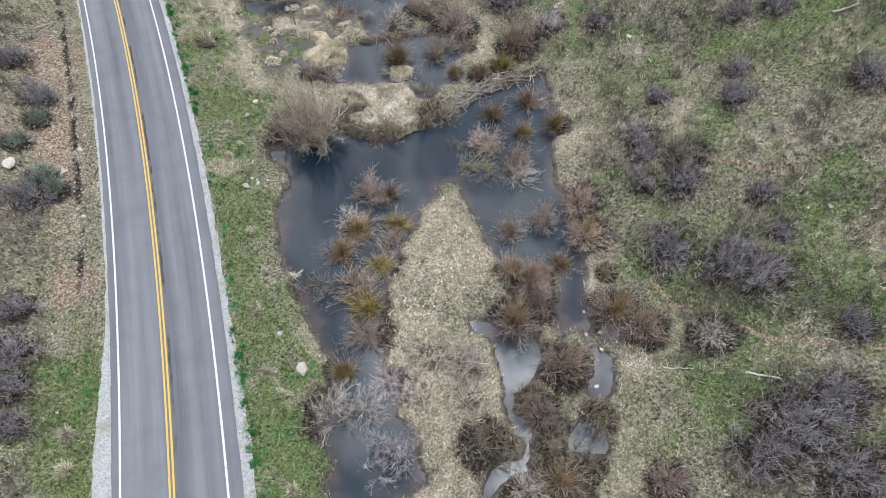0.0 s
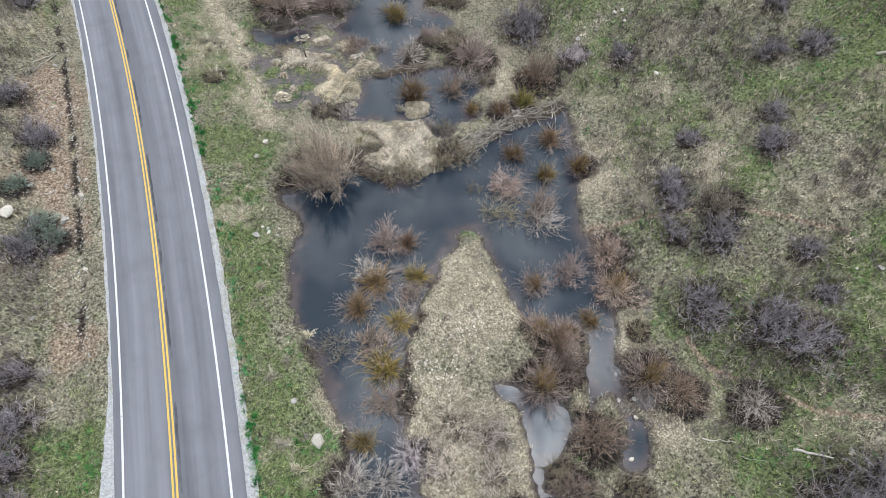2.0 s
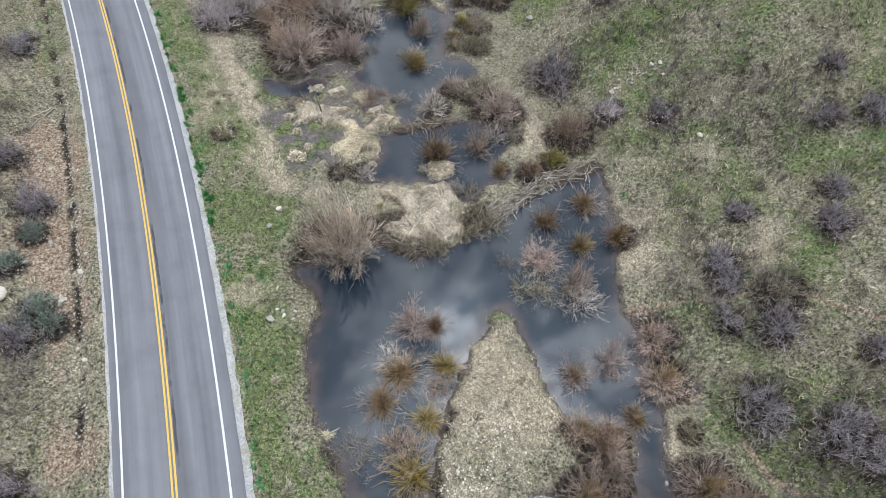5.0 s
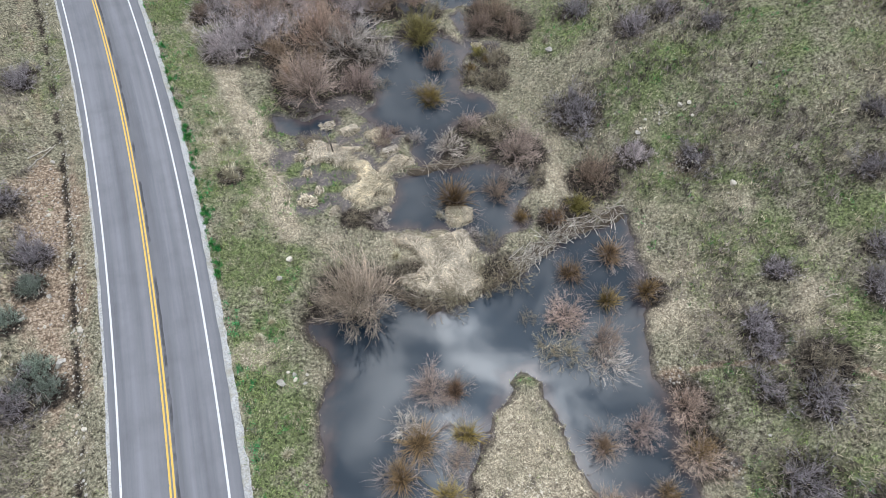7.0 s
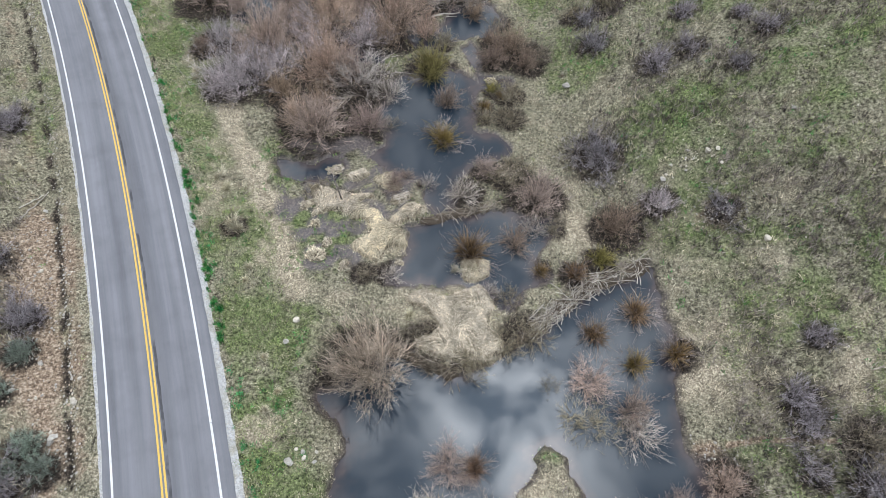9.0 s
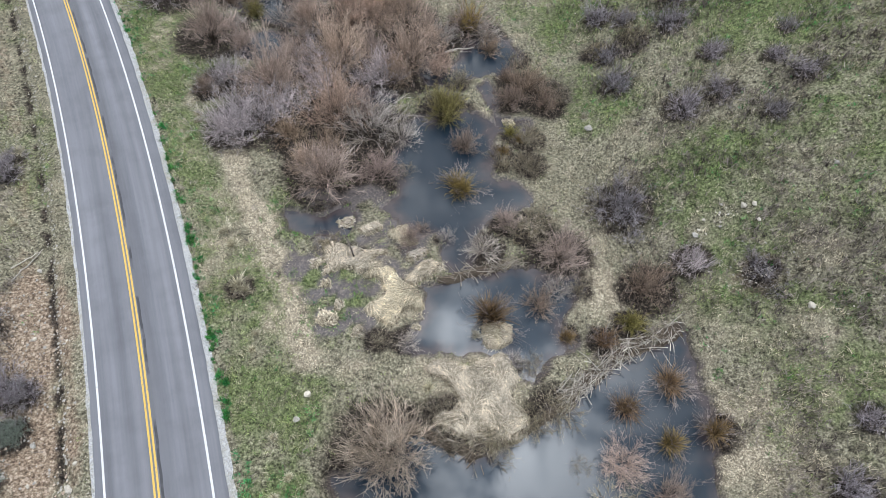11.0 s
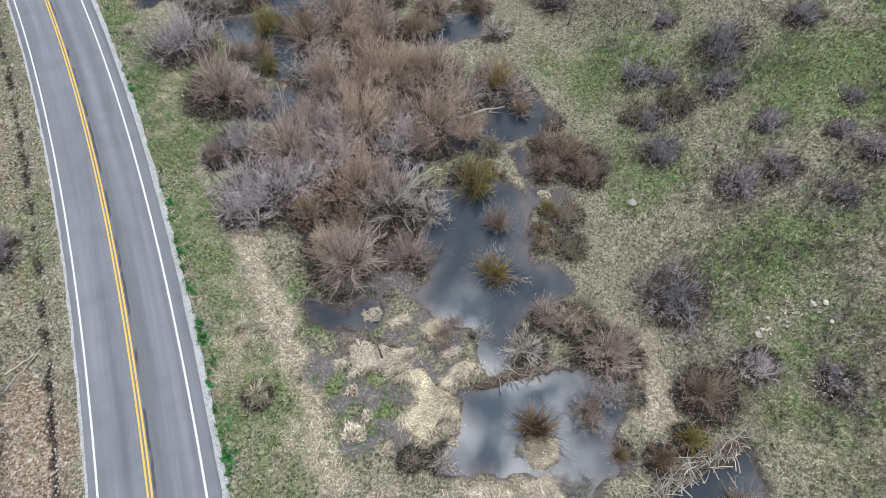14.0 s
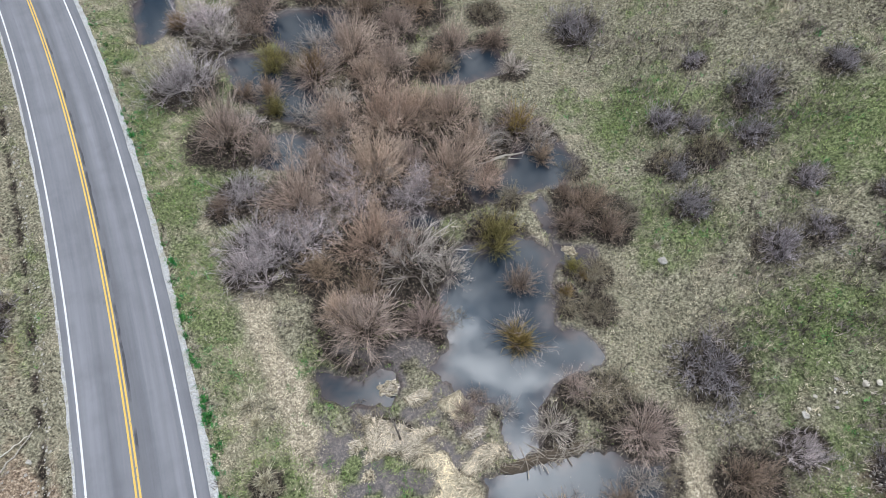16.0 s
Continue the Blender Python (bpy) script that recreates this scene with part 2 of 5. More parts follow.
BARK = {
    "tan": twig_material("tan_willow_bark", (0.085, 0.068, 0.058), (0.42, 0.318, 0.26), (0.62, 0.487, 0.405)),
    "fawn": twig_material("fawn_willow_bark", (0.10, 0.078, 0.062), (0.56, 0.455, 0.355), (0.84, 0.69, 0.54)),
    "red": twig_material("red_willow_bark", (0.09, 0.066, 0.055), (0.38, 0.28, 0.235), (0.54, 0.41, 0.35)),
    "brown": twig_material("brown_willow_bark", (0.05, 0.038, 0.031), (0.29, 0.212, 0.165), (0.47, 0.355, 0.27)),
    "ochre": twig_material("ochre_willow_bark", (0.065, 0.045, 0.032), (0.29, 0.195, 0.10), (0.47, 0.33, 0.165), 0.15, 0.04),
    "yellow": twig_material("yellow_willow_bark", (0.05, 0.042, 0.022), (0.22, 0.19, 0.072), (0.42, 0.36, 0.12)),
    "sedge": twig_material("ochre_stalks", (0.045, 0.033, 0.026), (0.24, 0.158, 0.07), (0.50, 0.335, 0.135), 0.15, 0.06),
    "fringe": twig_material("grey_fringe_twigs", (0.06, 0.046, 0.04), (0.27, 0.215, 0.19), (0.50, 0.425, 0.395)),
    "leafy": twig_material("sage_leaves", (0.08, 0.08, 0.065), (0.20, 0.235, 0.19), (0.33, 0.38, 0.32)),
    "sage": twig_material("sage_bark", (0.036, 0.030, 0.032), (0.21, 0.183, 0.197), (0.47, 0.43, 0.45)),
    "lavender": twig_material("mauve_willow_bark", (0.11, 0.092, 0.094), (0.46, 0.40, 0.405), (0.68, 0.61, 0.615)),
    "dead": twig_material("bleached_twigs", (0.16, 0.13, 0.11), (0.44, 0.38, 0.34), (0.58, 0.52, 0.47)),
    "straw": twig_material("straw", (0.27, 0.23, 0.155), (0.62, 0.565, 0.43), (0.80, 0.74, 0.60), 0.15, 0.02, 0.28),
    "hummock": twig_material("matted_straw", (0.30, 0.25, 0.19), (0.66, 0.575, 0.46), (0.62, 0.535, 0.425), 0.15, 0.02, 0.5),
    "flat": twig_material("pale_flattened_twigs", (0.20, 0.165, 0.135), (0.50, 0.42, 0.345), (0.66, 0.57, 0.48)),
    "low": twig_material("drab_twigs", (0.07, 0.056, 0.045), (0.23, 0.19, 0.14), (0.38, 0.33, 0.24)),
}

# ---- the lie of the land ----
LOW_WATER, HIGH_WATER, ROAD_Z = -0.65, -0.4, 0.55
ROAD_FIT = (-14.2936, -0.303789, -0.00130745, -3.24259e-06)


def lattice(x, y, size, seed):
    """Smooth random values 0..1 on a lattice of that size in metres."""
    u, v = np.asarray(x, float) / size, np.asarray(y, float) / size
    i, j = np.floor(u), np.floor(v)
    fu, fv = u - i, v - j
    fu, fv = fu * fu * (3 - 2 * fu), fv * fv * (3 - 2 * fv)

    def h(a, b):
        s = np.sin(a * 127.1 + b * 311.7 + seed * 74.7) * 43758.5453
        return s - np.floor(s)
    return (h(i, j) * (1 - fu) + h(i + 1, j) * fu) * (1 - fv) + (h(i, j + 1) * (1 - fu) + h(i + 1, j + 1) * fu) * fv


def rough(x, y, size, seed, octaves=3):
    total, weight = 0.0, 0.0
    for k in range(octaves):
        total = total + lattice(x, y, size / 2 ** k, seed + 17 * k) / 2 ** k
        weight += 1 / 2 ** k
    return total / weight


def step(a, b, v):
    s = np.clip((v - a) / (b - a), 0, 1)
    return s * s * (3 - 2 * s)


def road_x(y):
    y = np.clip(y, -40, 140)
    c = ROAD_FIT
    return c[0] + y * (c[1] + y * (c[2] + y * c[3]))


def road_slope(y):
    y = np.clip(y, -40, 140)
    c = ROAD_FIT
    return c[1] + y * (2 * c[2] + y * 3 * c[3])


def off_road(x, y):
    """Metres east of the road's centre line, square to it."""
    return (x - road_x(y)) / np.sqrt(1 + road_slope(y) ** 2)


def hill_foot(y):
    return np.interp(y, (-20, 0, 15, 22, 26, 33, 44, 50, 57, 62, 68, 80, 100, 140), (18, 15.6, 13.9, 13.4, 12.4, 9.8, 9.3, 7.5, 4.5, 2.5, 2.4, 1.5, -3.5, -11.5))


def land(x, y):
    """Height of the dry land, before the water is cut into it."""
    x, y = np.asarray(x, float), np.asarray(y, float)
    d = off_road(x, y)
    verge = ROAD_Z - 0.02 - 0.7 * step(4.6, 16.0, d)
    floor = np.minimum(verge, -0.1 - 0.2 * step(46, 30, y) * step(4, 16, d))
    z = np.where(d > 4.6, np.maximum(floor, verge), verge)
    up = x - hill_foot(y)
    rise = 0.5 * np.where(up > 3, up - 1.5, np.maximum(up, 0) ** 2 / 6)
    z = z + np.where(rise > 14, 14 + 8 * (1 - np.exp(-(rise - 14) / 8)), rise)
    w = -d
    z = np.where(w > 3.6, ROAD_Z - 0.02 - 0.35 * step(4.2, 6.3, w) + 0.25 * step(6.8, 7.6, w) + 3.4 * step(7.5, 16.0, w) + 0.2 * np.maximum(w - 14, 0) * step(120, 30, w), z)
    away = step(4.8, 8.0, np.abs(d))
    z = z + away * (0.5 * (rough(x, y, 7.0, 3) - 0.5) + 0.22 * (rough(x, y, 1.3, 5, 2) - 0.5))
    return z


def shore(x, y, ring):
    """Signed distance to a closed ring of points: negative inside, 9 where it is farther off."""
    px, py = np.asarray(x, float).ravel(), np.asarray(y, float).ravel()
    (x0, y0), (x1, y1) = np.min(ring, 0) - 9, np.max(ring, 0) + 9
    out = np.full(px.shape, 9.0)
    near = np.flatnonzero((px > x0) & (px < x1) & (py > y0) & (py < y1))
    if not len(near):
        return out.reshape(np.shape(x))
    px, py = px[near], py[near]
    best, inside = np.full(px.shape, 1e9), np.zeros(px.shape, bool)
    n = len(ring)
    for k in range(n):
        (ax, ay), (bx, by) = ring[k], ring[(k + 1) % n]
        ex, ey = bx - ax, by - ay
        s = np.clip(((px - ax) * ex + (py - ay) * ey) / (ex * ex + ey * ey + 1e-9), 0, 1)
        best = np.minimum(best, (px - ax - s * ex) ** 2 + (py - ay - s * ey) ** 2)
        inside ^= ((ay > py) != (by > py)) & (px < ax + (py - ay) * ex / (ey if abs(ey) > 1e-9 else 1e-9))
    d = np.sqrt(best)
    out[near] = np.where(inside, -d, np.minimum(d, 9.0))
    return out.reshape(np.shape(x))


def rounded(ring, steps=3):
    """A closed curve through the corners of ring."""
    out, n = [], len(ring)
    for k in range(n):
        p0, p1, p2, p3 = (Vector(ring[(k + j) % n]) for j in (-1, 0, 1, 2))
        for s in range(steps):
            u = s / steps
            out.append(tuple(0.5 * ((2 * p1) + (p2 - p0) * u + (2 * p0 - 5 * p1 + 4 * p2 - p3) * u * u + (3 * p1 - p0 - 3 * p2 + p3) * u ** 3)))
    return out


POND_OUTER = [
    (-6.25, 3.17), (-6.8, 6.95), (-6.93, 8.76), (-7.71, 10.94), (-7.97, 12.29), (-7.65, 14.11),
    (-7.95, 15.79), (-8.71, 17.43), (-9.19, 18.51), (-10.16, 20.46), (-11.05, 21.71), (-12.28, 23.82),
    (-13.08, 25.28), (-13.59, 26.64), (-13.85, 28.63), (-14.27, 29.92), (-13.6, 31.66), (-13.14, 32.81),
    (-14.02, 34.2), (-15.57, 34.94), (-16.02, 36.28), (-14.75, 37.02), (-12.85, 38.15), (-11.43, 39.29),
    (-10.3, 40.07), (-8.92, 39.18), (-7.36, 38.38), (-6.38, 38.06), (-4.65, 38.85), (-2.8, 39.94),
    (-1.24, 41.04), (0.04, 41.63), (0.78, 43.04), (2.66, 44.46), (4.36, 45.83), (7.81, 46.97),
    (9.36, 48.05), (10.04, 46.24), (10.14, 43.05), (10.07, 39.31), (9.5, 35.13), (9.8, 33.06),
    (10.46, 31.46), (10.95, 28.39), (11.51, 25.62), (11.45, 22.48), (11.27, 20.03), (11.02, 18.49),
    (8.68, 18.27),
]

PENINSULA = [
    (0.15, 1.86), (-0.1, 7.21), (-0.24, 8.24), (-1.01, 8.75), (-1.33, 10.01), (-1.77, 11.12),
    (-2.7, 12.45), (-2.53, 13.37), (-2.84, 13.93), (-3.49, 14.65), (-4, 15.91), (-4.18, 17.22),
    (-4.55, 18.57), (-4.53, 19.98), (-4.3, 21.45), (-4.13, 23.22), (-3.62, 24.97), (-3.22, 26.63),
    (-2.38, 28.47), (-1.64, 30.03), (-0.72, 31.53), (-0.55, 32.47), (0.62, 33.16), (1.72, 32.75),
    (2.07, 31.02), (2.51, 29.53), (3.12, 27.53), (3.99, 26.44), (4.92, 25.06), (5.99, 24.35),
    (7.6, 24.83), (9.11, 23.68), (9.11, 20.92), (8.69, 18.36), (10.84, 16.82), (9.26, 2.09),
]

POOL = [
    (2.36, 19.74), (3.94, 19.51), (5.33, 18.99), (7.22, 18.5), (7.77, 16.72), (6.7, 15.31),
    (5.56, 14.44), (4.56, 14.49), (4.32, 16.18), (3.82, 17.84), (2.78, 18.63),
]

CREEK = [
    (4.48, 14.57), (5.16, 14.3), (5.37, 12.57), (6.13, 12.2), (6.58, 10.61), (5.82, 9.12),
    (4.2, 8.44), (3.47, 7.14), (2.89, 6.95), (3.34, 8.06), (4.21, 9.01), (5.64, 9.99),
    (5.91, 10.97), (4.99, 11.82),
]

SIDE_POOL = [
    (11.22, 18.36), (12.56, 17.32), (12.82, 15.8), (12.44, 14.49), (11.04, 14.2), (10.13, 14.66),
    (11.29, 16.4),
]

LAST_POOL = [
    (9.06, 11.83), (10.34, 12.14), (11.54, 11.14), (10.98, 10.3), (9.09, 10.46),
]

UPPER_POND = [
    (-11.8, 45.93), (-10.98, 47.13), (-10.35, 49.35), (-10.88, 50.93), (-9.57, 51.46), (-6.71, 52.17),
    (-4.29, 52.52), (-1.87, 52.62), (0.06, 52.34), (1.85, 51.59), (1.22, 49.27), (0.12, 48.01),
    (0.92, 46.03), (-0.53, 44.94), (-2.48, 43.47), (-3.35, 43.59), (-3.59, 45.33), (-4.76, 45.18),
    (-6.55, 45.31), (-8.56, 45.23), (-10.48, 45.16),
]

NORTH_CHANNEL = [
    (-8.65, 52.33), (-9.14, 54.4), (-9.97, 55.89), (-12.29, 56.57), (-14.37, 58.7), (-12.9, 60.23),
    (-13.68, 63.19), (-13.53, 66.53), (-12.82, 69.02), (-10.28, 69.48), (-7.14, 70.48), (-4.71, 69.08),
    (-4.48, 65.54), (-5.02, 62.62), (-2.25, 61.29), (-1.78, 59.34), (-4.18, 58.13), (-6.01, 56.72),
    (-6.66, 54.25), (-6.82, 52.77),
]

MUD_POOL = [
    (-22.66, 57.85), (-20.22, 57.59), (-17.29, 58.21), (-16.03, 56.88), (-18.58, 55.62), (-21.2, 55.62),
]

FAR_POOL_A = [
    (-31.47, 79.32), (-29.59, 81.56), (-26.15, 80.97), (-26.34, 77.99), (-29.74, 77.17),
]

FAR_POOL_B = [
    (-52.17, 108.74), (-47.43, 108.97), (-44.76, 97.15), (-46.61, 93.43), (-48.77, 97.96),
]

FAR_POOL_C = [
    (-37.56, 92), (-34.55, 93.04), (-29.6, 90.4), (-25.93, 86.36), (-25.23, 82.87), (-27.07, 82.71),
    (-33.03, 85.65),
]

FAR_POOL_D = [
    (-15.53, 90.83), (-11.61, 94.98), (-8.45, 94.56), (-8.17, 91.33), (-11.59, 89.45), (-14.02, 89.18),
]

FAR_POOL_E = [
    (-7.98, 78.72), (-6.28, 81.49), (-2.42, 81.35), (-2.12, 77.59), (-4.91, 75.89), (-8.2, 74.73),
    (-10.22, 74.65),
]

FAR_POOL_F = [
    (-4.03, 70.27), (-1.01, 69.81), (-1.7, 67.78), (-3.75, 67.81), (-5.27, 71.88), (-6.11, 74.3),
    (-4.82, 74.99),
]

FAR_POOL_G = [
    (-34.63, 99.62), (-26.54, 101.03), (-25.07, 94.2), (-27.22, 92.27), (-31.69, 93.9),
]

FAR_POOL_H = [
    (-18.99, 72.44), (-14.83, 73.03), (-14.42, 71.41), (-17.9, 71.1),
]

FAR_POOL_I = [
    (-12.14, 76), (-10.6, 78.07), (-9.08, 76.12), (-10.62, 74.13),
]

LOW_RINGS = [rounded(r) for r in (POND_OUTER, PENINSULA, POOL, CREEK, SIDE_POOL, LAST_POOL,)]

HIGH_RINGS = [rounded(r) for r in (UPPER_POND, NORTH_CHANNEL, MUD_POOL, FAR_POOL_A, FAR_POOL_B, FAR_POOL_C, FAR_POOL_D, FAR_POOL_E, FAR_POOL_F, FAR_POOL_G, FAR_POOL_H, FAR_POOL_I,)]

POND_CLUMPS = [
    ('sedge', 7.73, 43.7, 4.46, 2.59), ('sedge', 4.39, 41.55, 3.51, 2.59), ('sedge', 7.09, 39.47, 3.54, 2.59), ('sedge', 10.12, 40.06, 3.55, 3.02), ('red', 3.67, 38.0, 4.76, 2.05), ('brown', 6.16, 35.55, 4.67, 2.81),
    ('low', 3.29, 34.82, 5.22, 1.62), ('dead', 6.57, 34.16, 4.67, 1.73), ('low', 0.54, 37.48, 1.96, 0.76), ('ochre', 5.53, 28.2, 3.86, 2.38), ('red', 8.32, 29.48, 4.02, 2.48), ('ochre', 11.71, 27.79, 4.29, 3.24),
    ('red', 11.54, 31.03, 4.21, 2.16), ('sedge', 9.44, 25.03, 2.96, 1.73),
]

POND_CLUMPS_WEST = [
    ('red', -6.42, 31.49, 4.7, 2.48), ('sedge', -4.72, 31.56, 3.49, 2.48), ('sedge', -7.02, 27.74, 5.18, 1.94), ('sedge', -3.8, 28.5, 3.89, 1.94), ('sedge', -8.14, 25.55, 4.51, 2.16), ('brown', -6.71, 23.03, 4.3, 1.84),
    ('sedge', -4.89, 24.53, 4.13, 1.51), ('sedge', -5.95, 20.64, 4.83, 2.05), ('brown', -4.51, 26.79, 3.46, 1.3), ('brown', -5.59, 18.32, 4.99, 1.62), ('sedge', -6.71, 15.55, 3.51, 2.27), ('low', -10.16, 22.3, 3.66, 1.08),
    ('dead', -7.96, 29.04, 3.46, 1.08), ('straw', -11.85, 23.09, 2.09, 0.76),
]

SHORE_BRUSH = [
    ('dead', -7.16, 12.26, 5.09, 2.8), ('dead', -5.18, 12.8, 4.48, 2.46), ('lavender', -3.04, 9.88, 3.97, 3.18), ('lavender', -3.2, 14.4, 3.2, 2.0), ('flat', -0.74, 16.51, 5.2, 1.9), ('flat', 1.67, 15.97, 4.4, 1.8),
    ('flat', -1.61, 13.86, 3.26, 1.4), ('low', 3.2, 10.3, 4.6, 2.9), ('ochre', 6.75, 22.72, 4.27, 3.63), ('ochre', 7.6, 23.6, 3.2, 2.7), ('ochre', 5.6, 24.0, 3.4, 3.1), ('ochre', 5.53, 19.66, 4.77, 4.06),
    ('brown', 7.31, 21.09, 4.2, 3.36), ('brown', 6.77, 12.73, 4.09, 3.27), ('brown', 8.71, 15.91, 4.88, 3.9), ('low', 6.18, 13.75, 2.46, 1.48), ('low', 7.87, 11.04, 3.65, 2.19), ('low', 10.95, 12.49, 3.12, 1.87),
]

SOUTH_BRUSH = [
    ('ochre', 7.93, 8.19, 4.42, 3.76), ('dead', 5.69, 7.79, 3.58, 1.97), ('low', 10.17, 9.37, 2.44, 1.46), ('ochre', 13.23, 20.41, 5.46, 4.64), ('brown', 15.04, 19.1, 4.07, 3.26), ('low', 12.99, 24.09, 2.1, 1.26),
    ('red', 14.97, 8.37, 3.36, 2.68), ('low', 9.29, 7.64, 2.41, 1.45), ('flat', 2.08, 13.54, 3.66, 1.4),
]

DAM_BRUSH = [
    ('fawn', -12.65, 37.9, 8.8, 8.6), ('low', -1.15, 41.26, 4.19, 2.51), ('straw', -9.71, 42.55, 1.95, 1.56), ('low', -5.21, 38.67, 3.25, 1.95), ('sedge', 3.22, 46.47, 3.11, 3.27), ('brown', 6.99, 51.09, 5.49, 5.49),
    ('yellow', 5.4, 48.1, 3.19, 2.71), ('sedge', -5.33, 48.31, 4.7, 4.94), ('brown', -1.5, 49.61, 4.4, 2.6), ('tan', 0.39, 53.87, 6.33, 4.05), ('dead', -5.72, 54.52, 4.27, 2.35),
]

CHANNEL_BRUSH = [
    ('red', -11.73, 55.18, 3.05, 2.44), ('low', -1.63, 56.7, 4.67, 2.8), ('low', -1.56, 66.98, 3.52, 2.11), ('lavender', 10.49, 53.05, 3.16, 2.52), ('low', -24.69, 49.81, 2.49, 1.49), ('sage', 6.05, 58.84, 7.57, 4.69),
]

THICKET_WEST = [
    ('tan', -34.27, 80.13, 8.9, 7.12), ('lavender', -40.11, 86.93, 7.91, 6.33), ('dead', -38.2, 94.15, 7.66, 4.21), ('yellow', -32.01, 91.08, 5.92, 5.03), ('ochre', -27.56, 89.59, 7.03, 5.98), ('yellow', -30.78, 84.52, 3.71, 3.15),
    ('dead', -27.74, 84.06, 5, 2.75), ('brown', -32.68, 72.01, 3.68, 2.94), ('tan', -26.17, 72.36, 10.42, 8.34), ('lavender', -27.69, 67.76, 8.41, 6.73), ('lavender', -25.03, 69.59, 5.93, 4.75), ('dead', -27.96, 94.92, 6.04, 3.32),
    ('sedge', -43.33, 96.66, 3.67, 3.85),
]

THICKET_EAST = [
    ('tan', -23.94, 92.94, 9.3, 7.44), ('tan', -19.82, 91.09, 7.01, 5.61), ('red', -19.4, 83.18, 9.91, 7.93), ('tan', -13.92, 83.93, 8.14, 6.51), ('ochre', -7.06, 82.65, 6.59, 5.6), ('tan', -13.26, 76.73, 9.58, 7.66),
    ('tan', -20.05, 76.38, 10.2, 8.16), ('red', -20.24, 68.61, 8.94, 7.16), ('dead', -16.15, 67.18, 8.91, 4.9), ('tan', -19.31, 61.21, 8.86, 5.67), ('yellow', -9.18, 70.04, 6.31, 5.37), ('brown', -1.44, 73.41, 6.21, 4.97),
    ('low', 1.02, 73.2, 4.62, 2.77), ('lavender', -16.31, 74.05, 6.1, 4.88),
]

THICKET_SOUTH = [
    ('brown', -7.62, 65.94, 4.19, 3.35), ('sedge', -7.9, 60.9, 4.8, 3.2), ('low', -4.13, 64.03, 2.75, 1.65), ('yellow', -3.06, 67.54, 2.63, 2.23), ('low', -1.55, 63.8, 3.7, 2.22), ('low', -12.89, 62.66, 2.22, 1.33),
    ('brown', -19.93, 64.61, 5.49, 4.4), ('tan', -24.33, 82.15, 7.49, 6), ('brown', -18.11, 101.3, 8.68, 6.95), ('tan', -35.28, 99.86, 8.17, 6.54), ('low', -9.94, 100.9, 4.91, 2.94),
]

HILL_SHRUBS = [
    ('sage', 16.75, 35.86, 3.63, 2.25), ('sage', 16.47, 31.41, 3.48, 2.16), ('sage', 19.17, 30.67, 4.64, 2.88), ('sage', 23.69, 37.57, 3.76, 2.33), ('sage', 24.26, 40.52, 3.11, 1.93), ('sage', 17.48, 25.41, 5.64, 3.5),
    ('sage', 21.34, 23.41, 5.83, 3.62), ('sage', 22.97, 21.76, 5.37, 3.33), ('sage', 28.3, 46.52, 3.94, 2.44), ('sage', 25.43, 47.01, 3.34, 2.07), ('sage', 16.7, 34.37, 3.34, 2.07), ('sage', 18.64, 40.03, 3.05, 1.89),
    ('sage', 14.72, 51.11, 3.54, 2.2),
]

HILL_SHRUBS_SOUTH = [
    ('low', 19.48, 32.76, 4, 2.4), ('dead', 19.21, 18.06, 3.72, 2.05), ('sage', 24.02, 28.16, 2.78, 1.72), ('sage', 26.63, 51.56, 2.64, 1.63), ('sage', 24.56, 25.02, 2.74, 1.7), ('sage', 22.42, 11.52, 7.42, 4.6),
    ('sage', 24.75, 12.57, 5.29, 3.28), ('sage', 24.61, 8.04, 5.63, 3.49), ('sage', 20.68, 10.02, 4.75, 2.94), ('sage', 31.61, 36.21, 4.39, 2.72), ('sage', 26.84, 17.11, 3.18, 1.97),
]

HILL_SHRUBS_NORTH = [
    ('sage', 6.35, 82.58, 4.46, 2.76), ('sage', 8.63, 81.11, 3.03, 1.88), ('low', 8.8, 77.84, 4.1, 2.46), ('sage', 6.61, 76.89, 3.48, 2.16), ('sage', 6.94, 72.8, 4.43, 2.74), ('sage', 12.25, 78.34, 4.13, 2.56),
    ('sage', 11.69, 67.76, 4.73, 2.93), ('sage', 14.56, 68.02, 3.7, 2.29), ('sage', 17.71, 64.5, 3.01, 1.87), ('sage', 20.34, 67.58, 3.54, 2.2), ('sage', 20.32, 73.27, 2.49, 1.55), ('sage', 18.88, 70.54, 2.52, 1.56),
]

HILL_SHRUBS_FAR = [
    ('sage', -0.47, 97.17, 7.24, 4.49), ('sage', 13.23, 82.84, 6.24, 3.87), ('sage', 9.32, 88.34, 2.96, 1.83), ('low', 5.79, 78.06, 3.18, 1.91), ('sage', 14.79, 73.13, 3.59, 2.23), ('sage', 19.32, 83.68, 4.07, 2.53),
    ('straw', 3.98, 69.75, 1.95, 1.56), ('straw', 20.94, 83.16, 2.92, 2.33), ('straw', 23.93, 32.65, 1.71, 1.37),
]

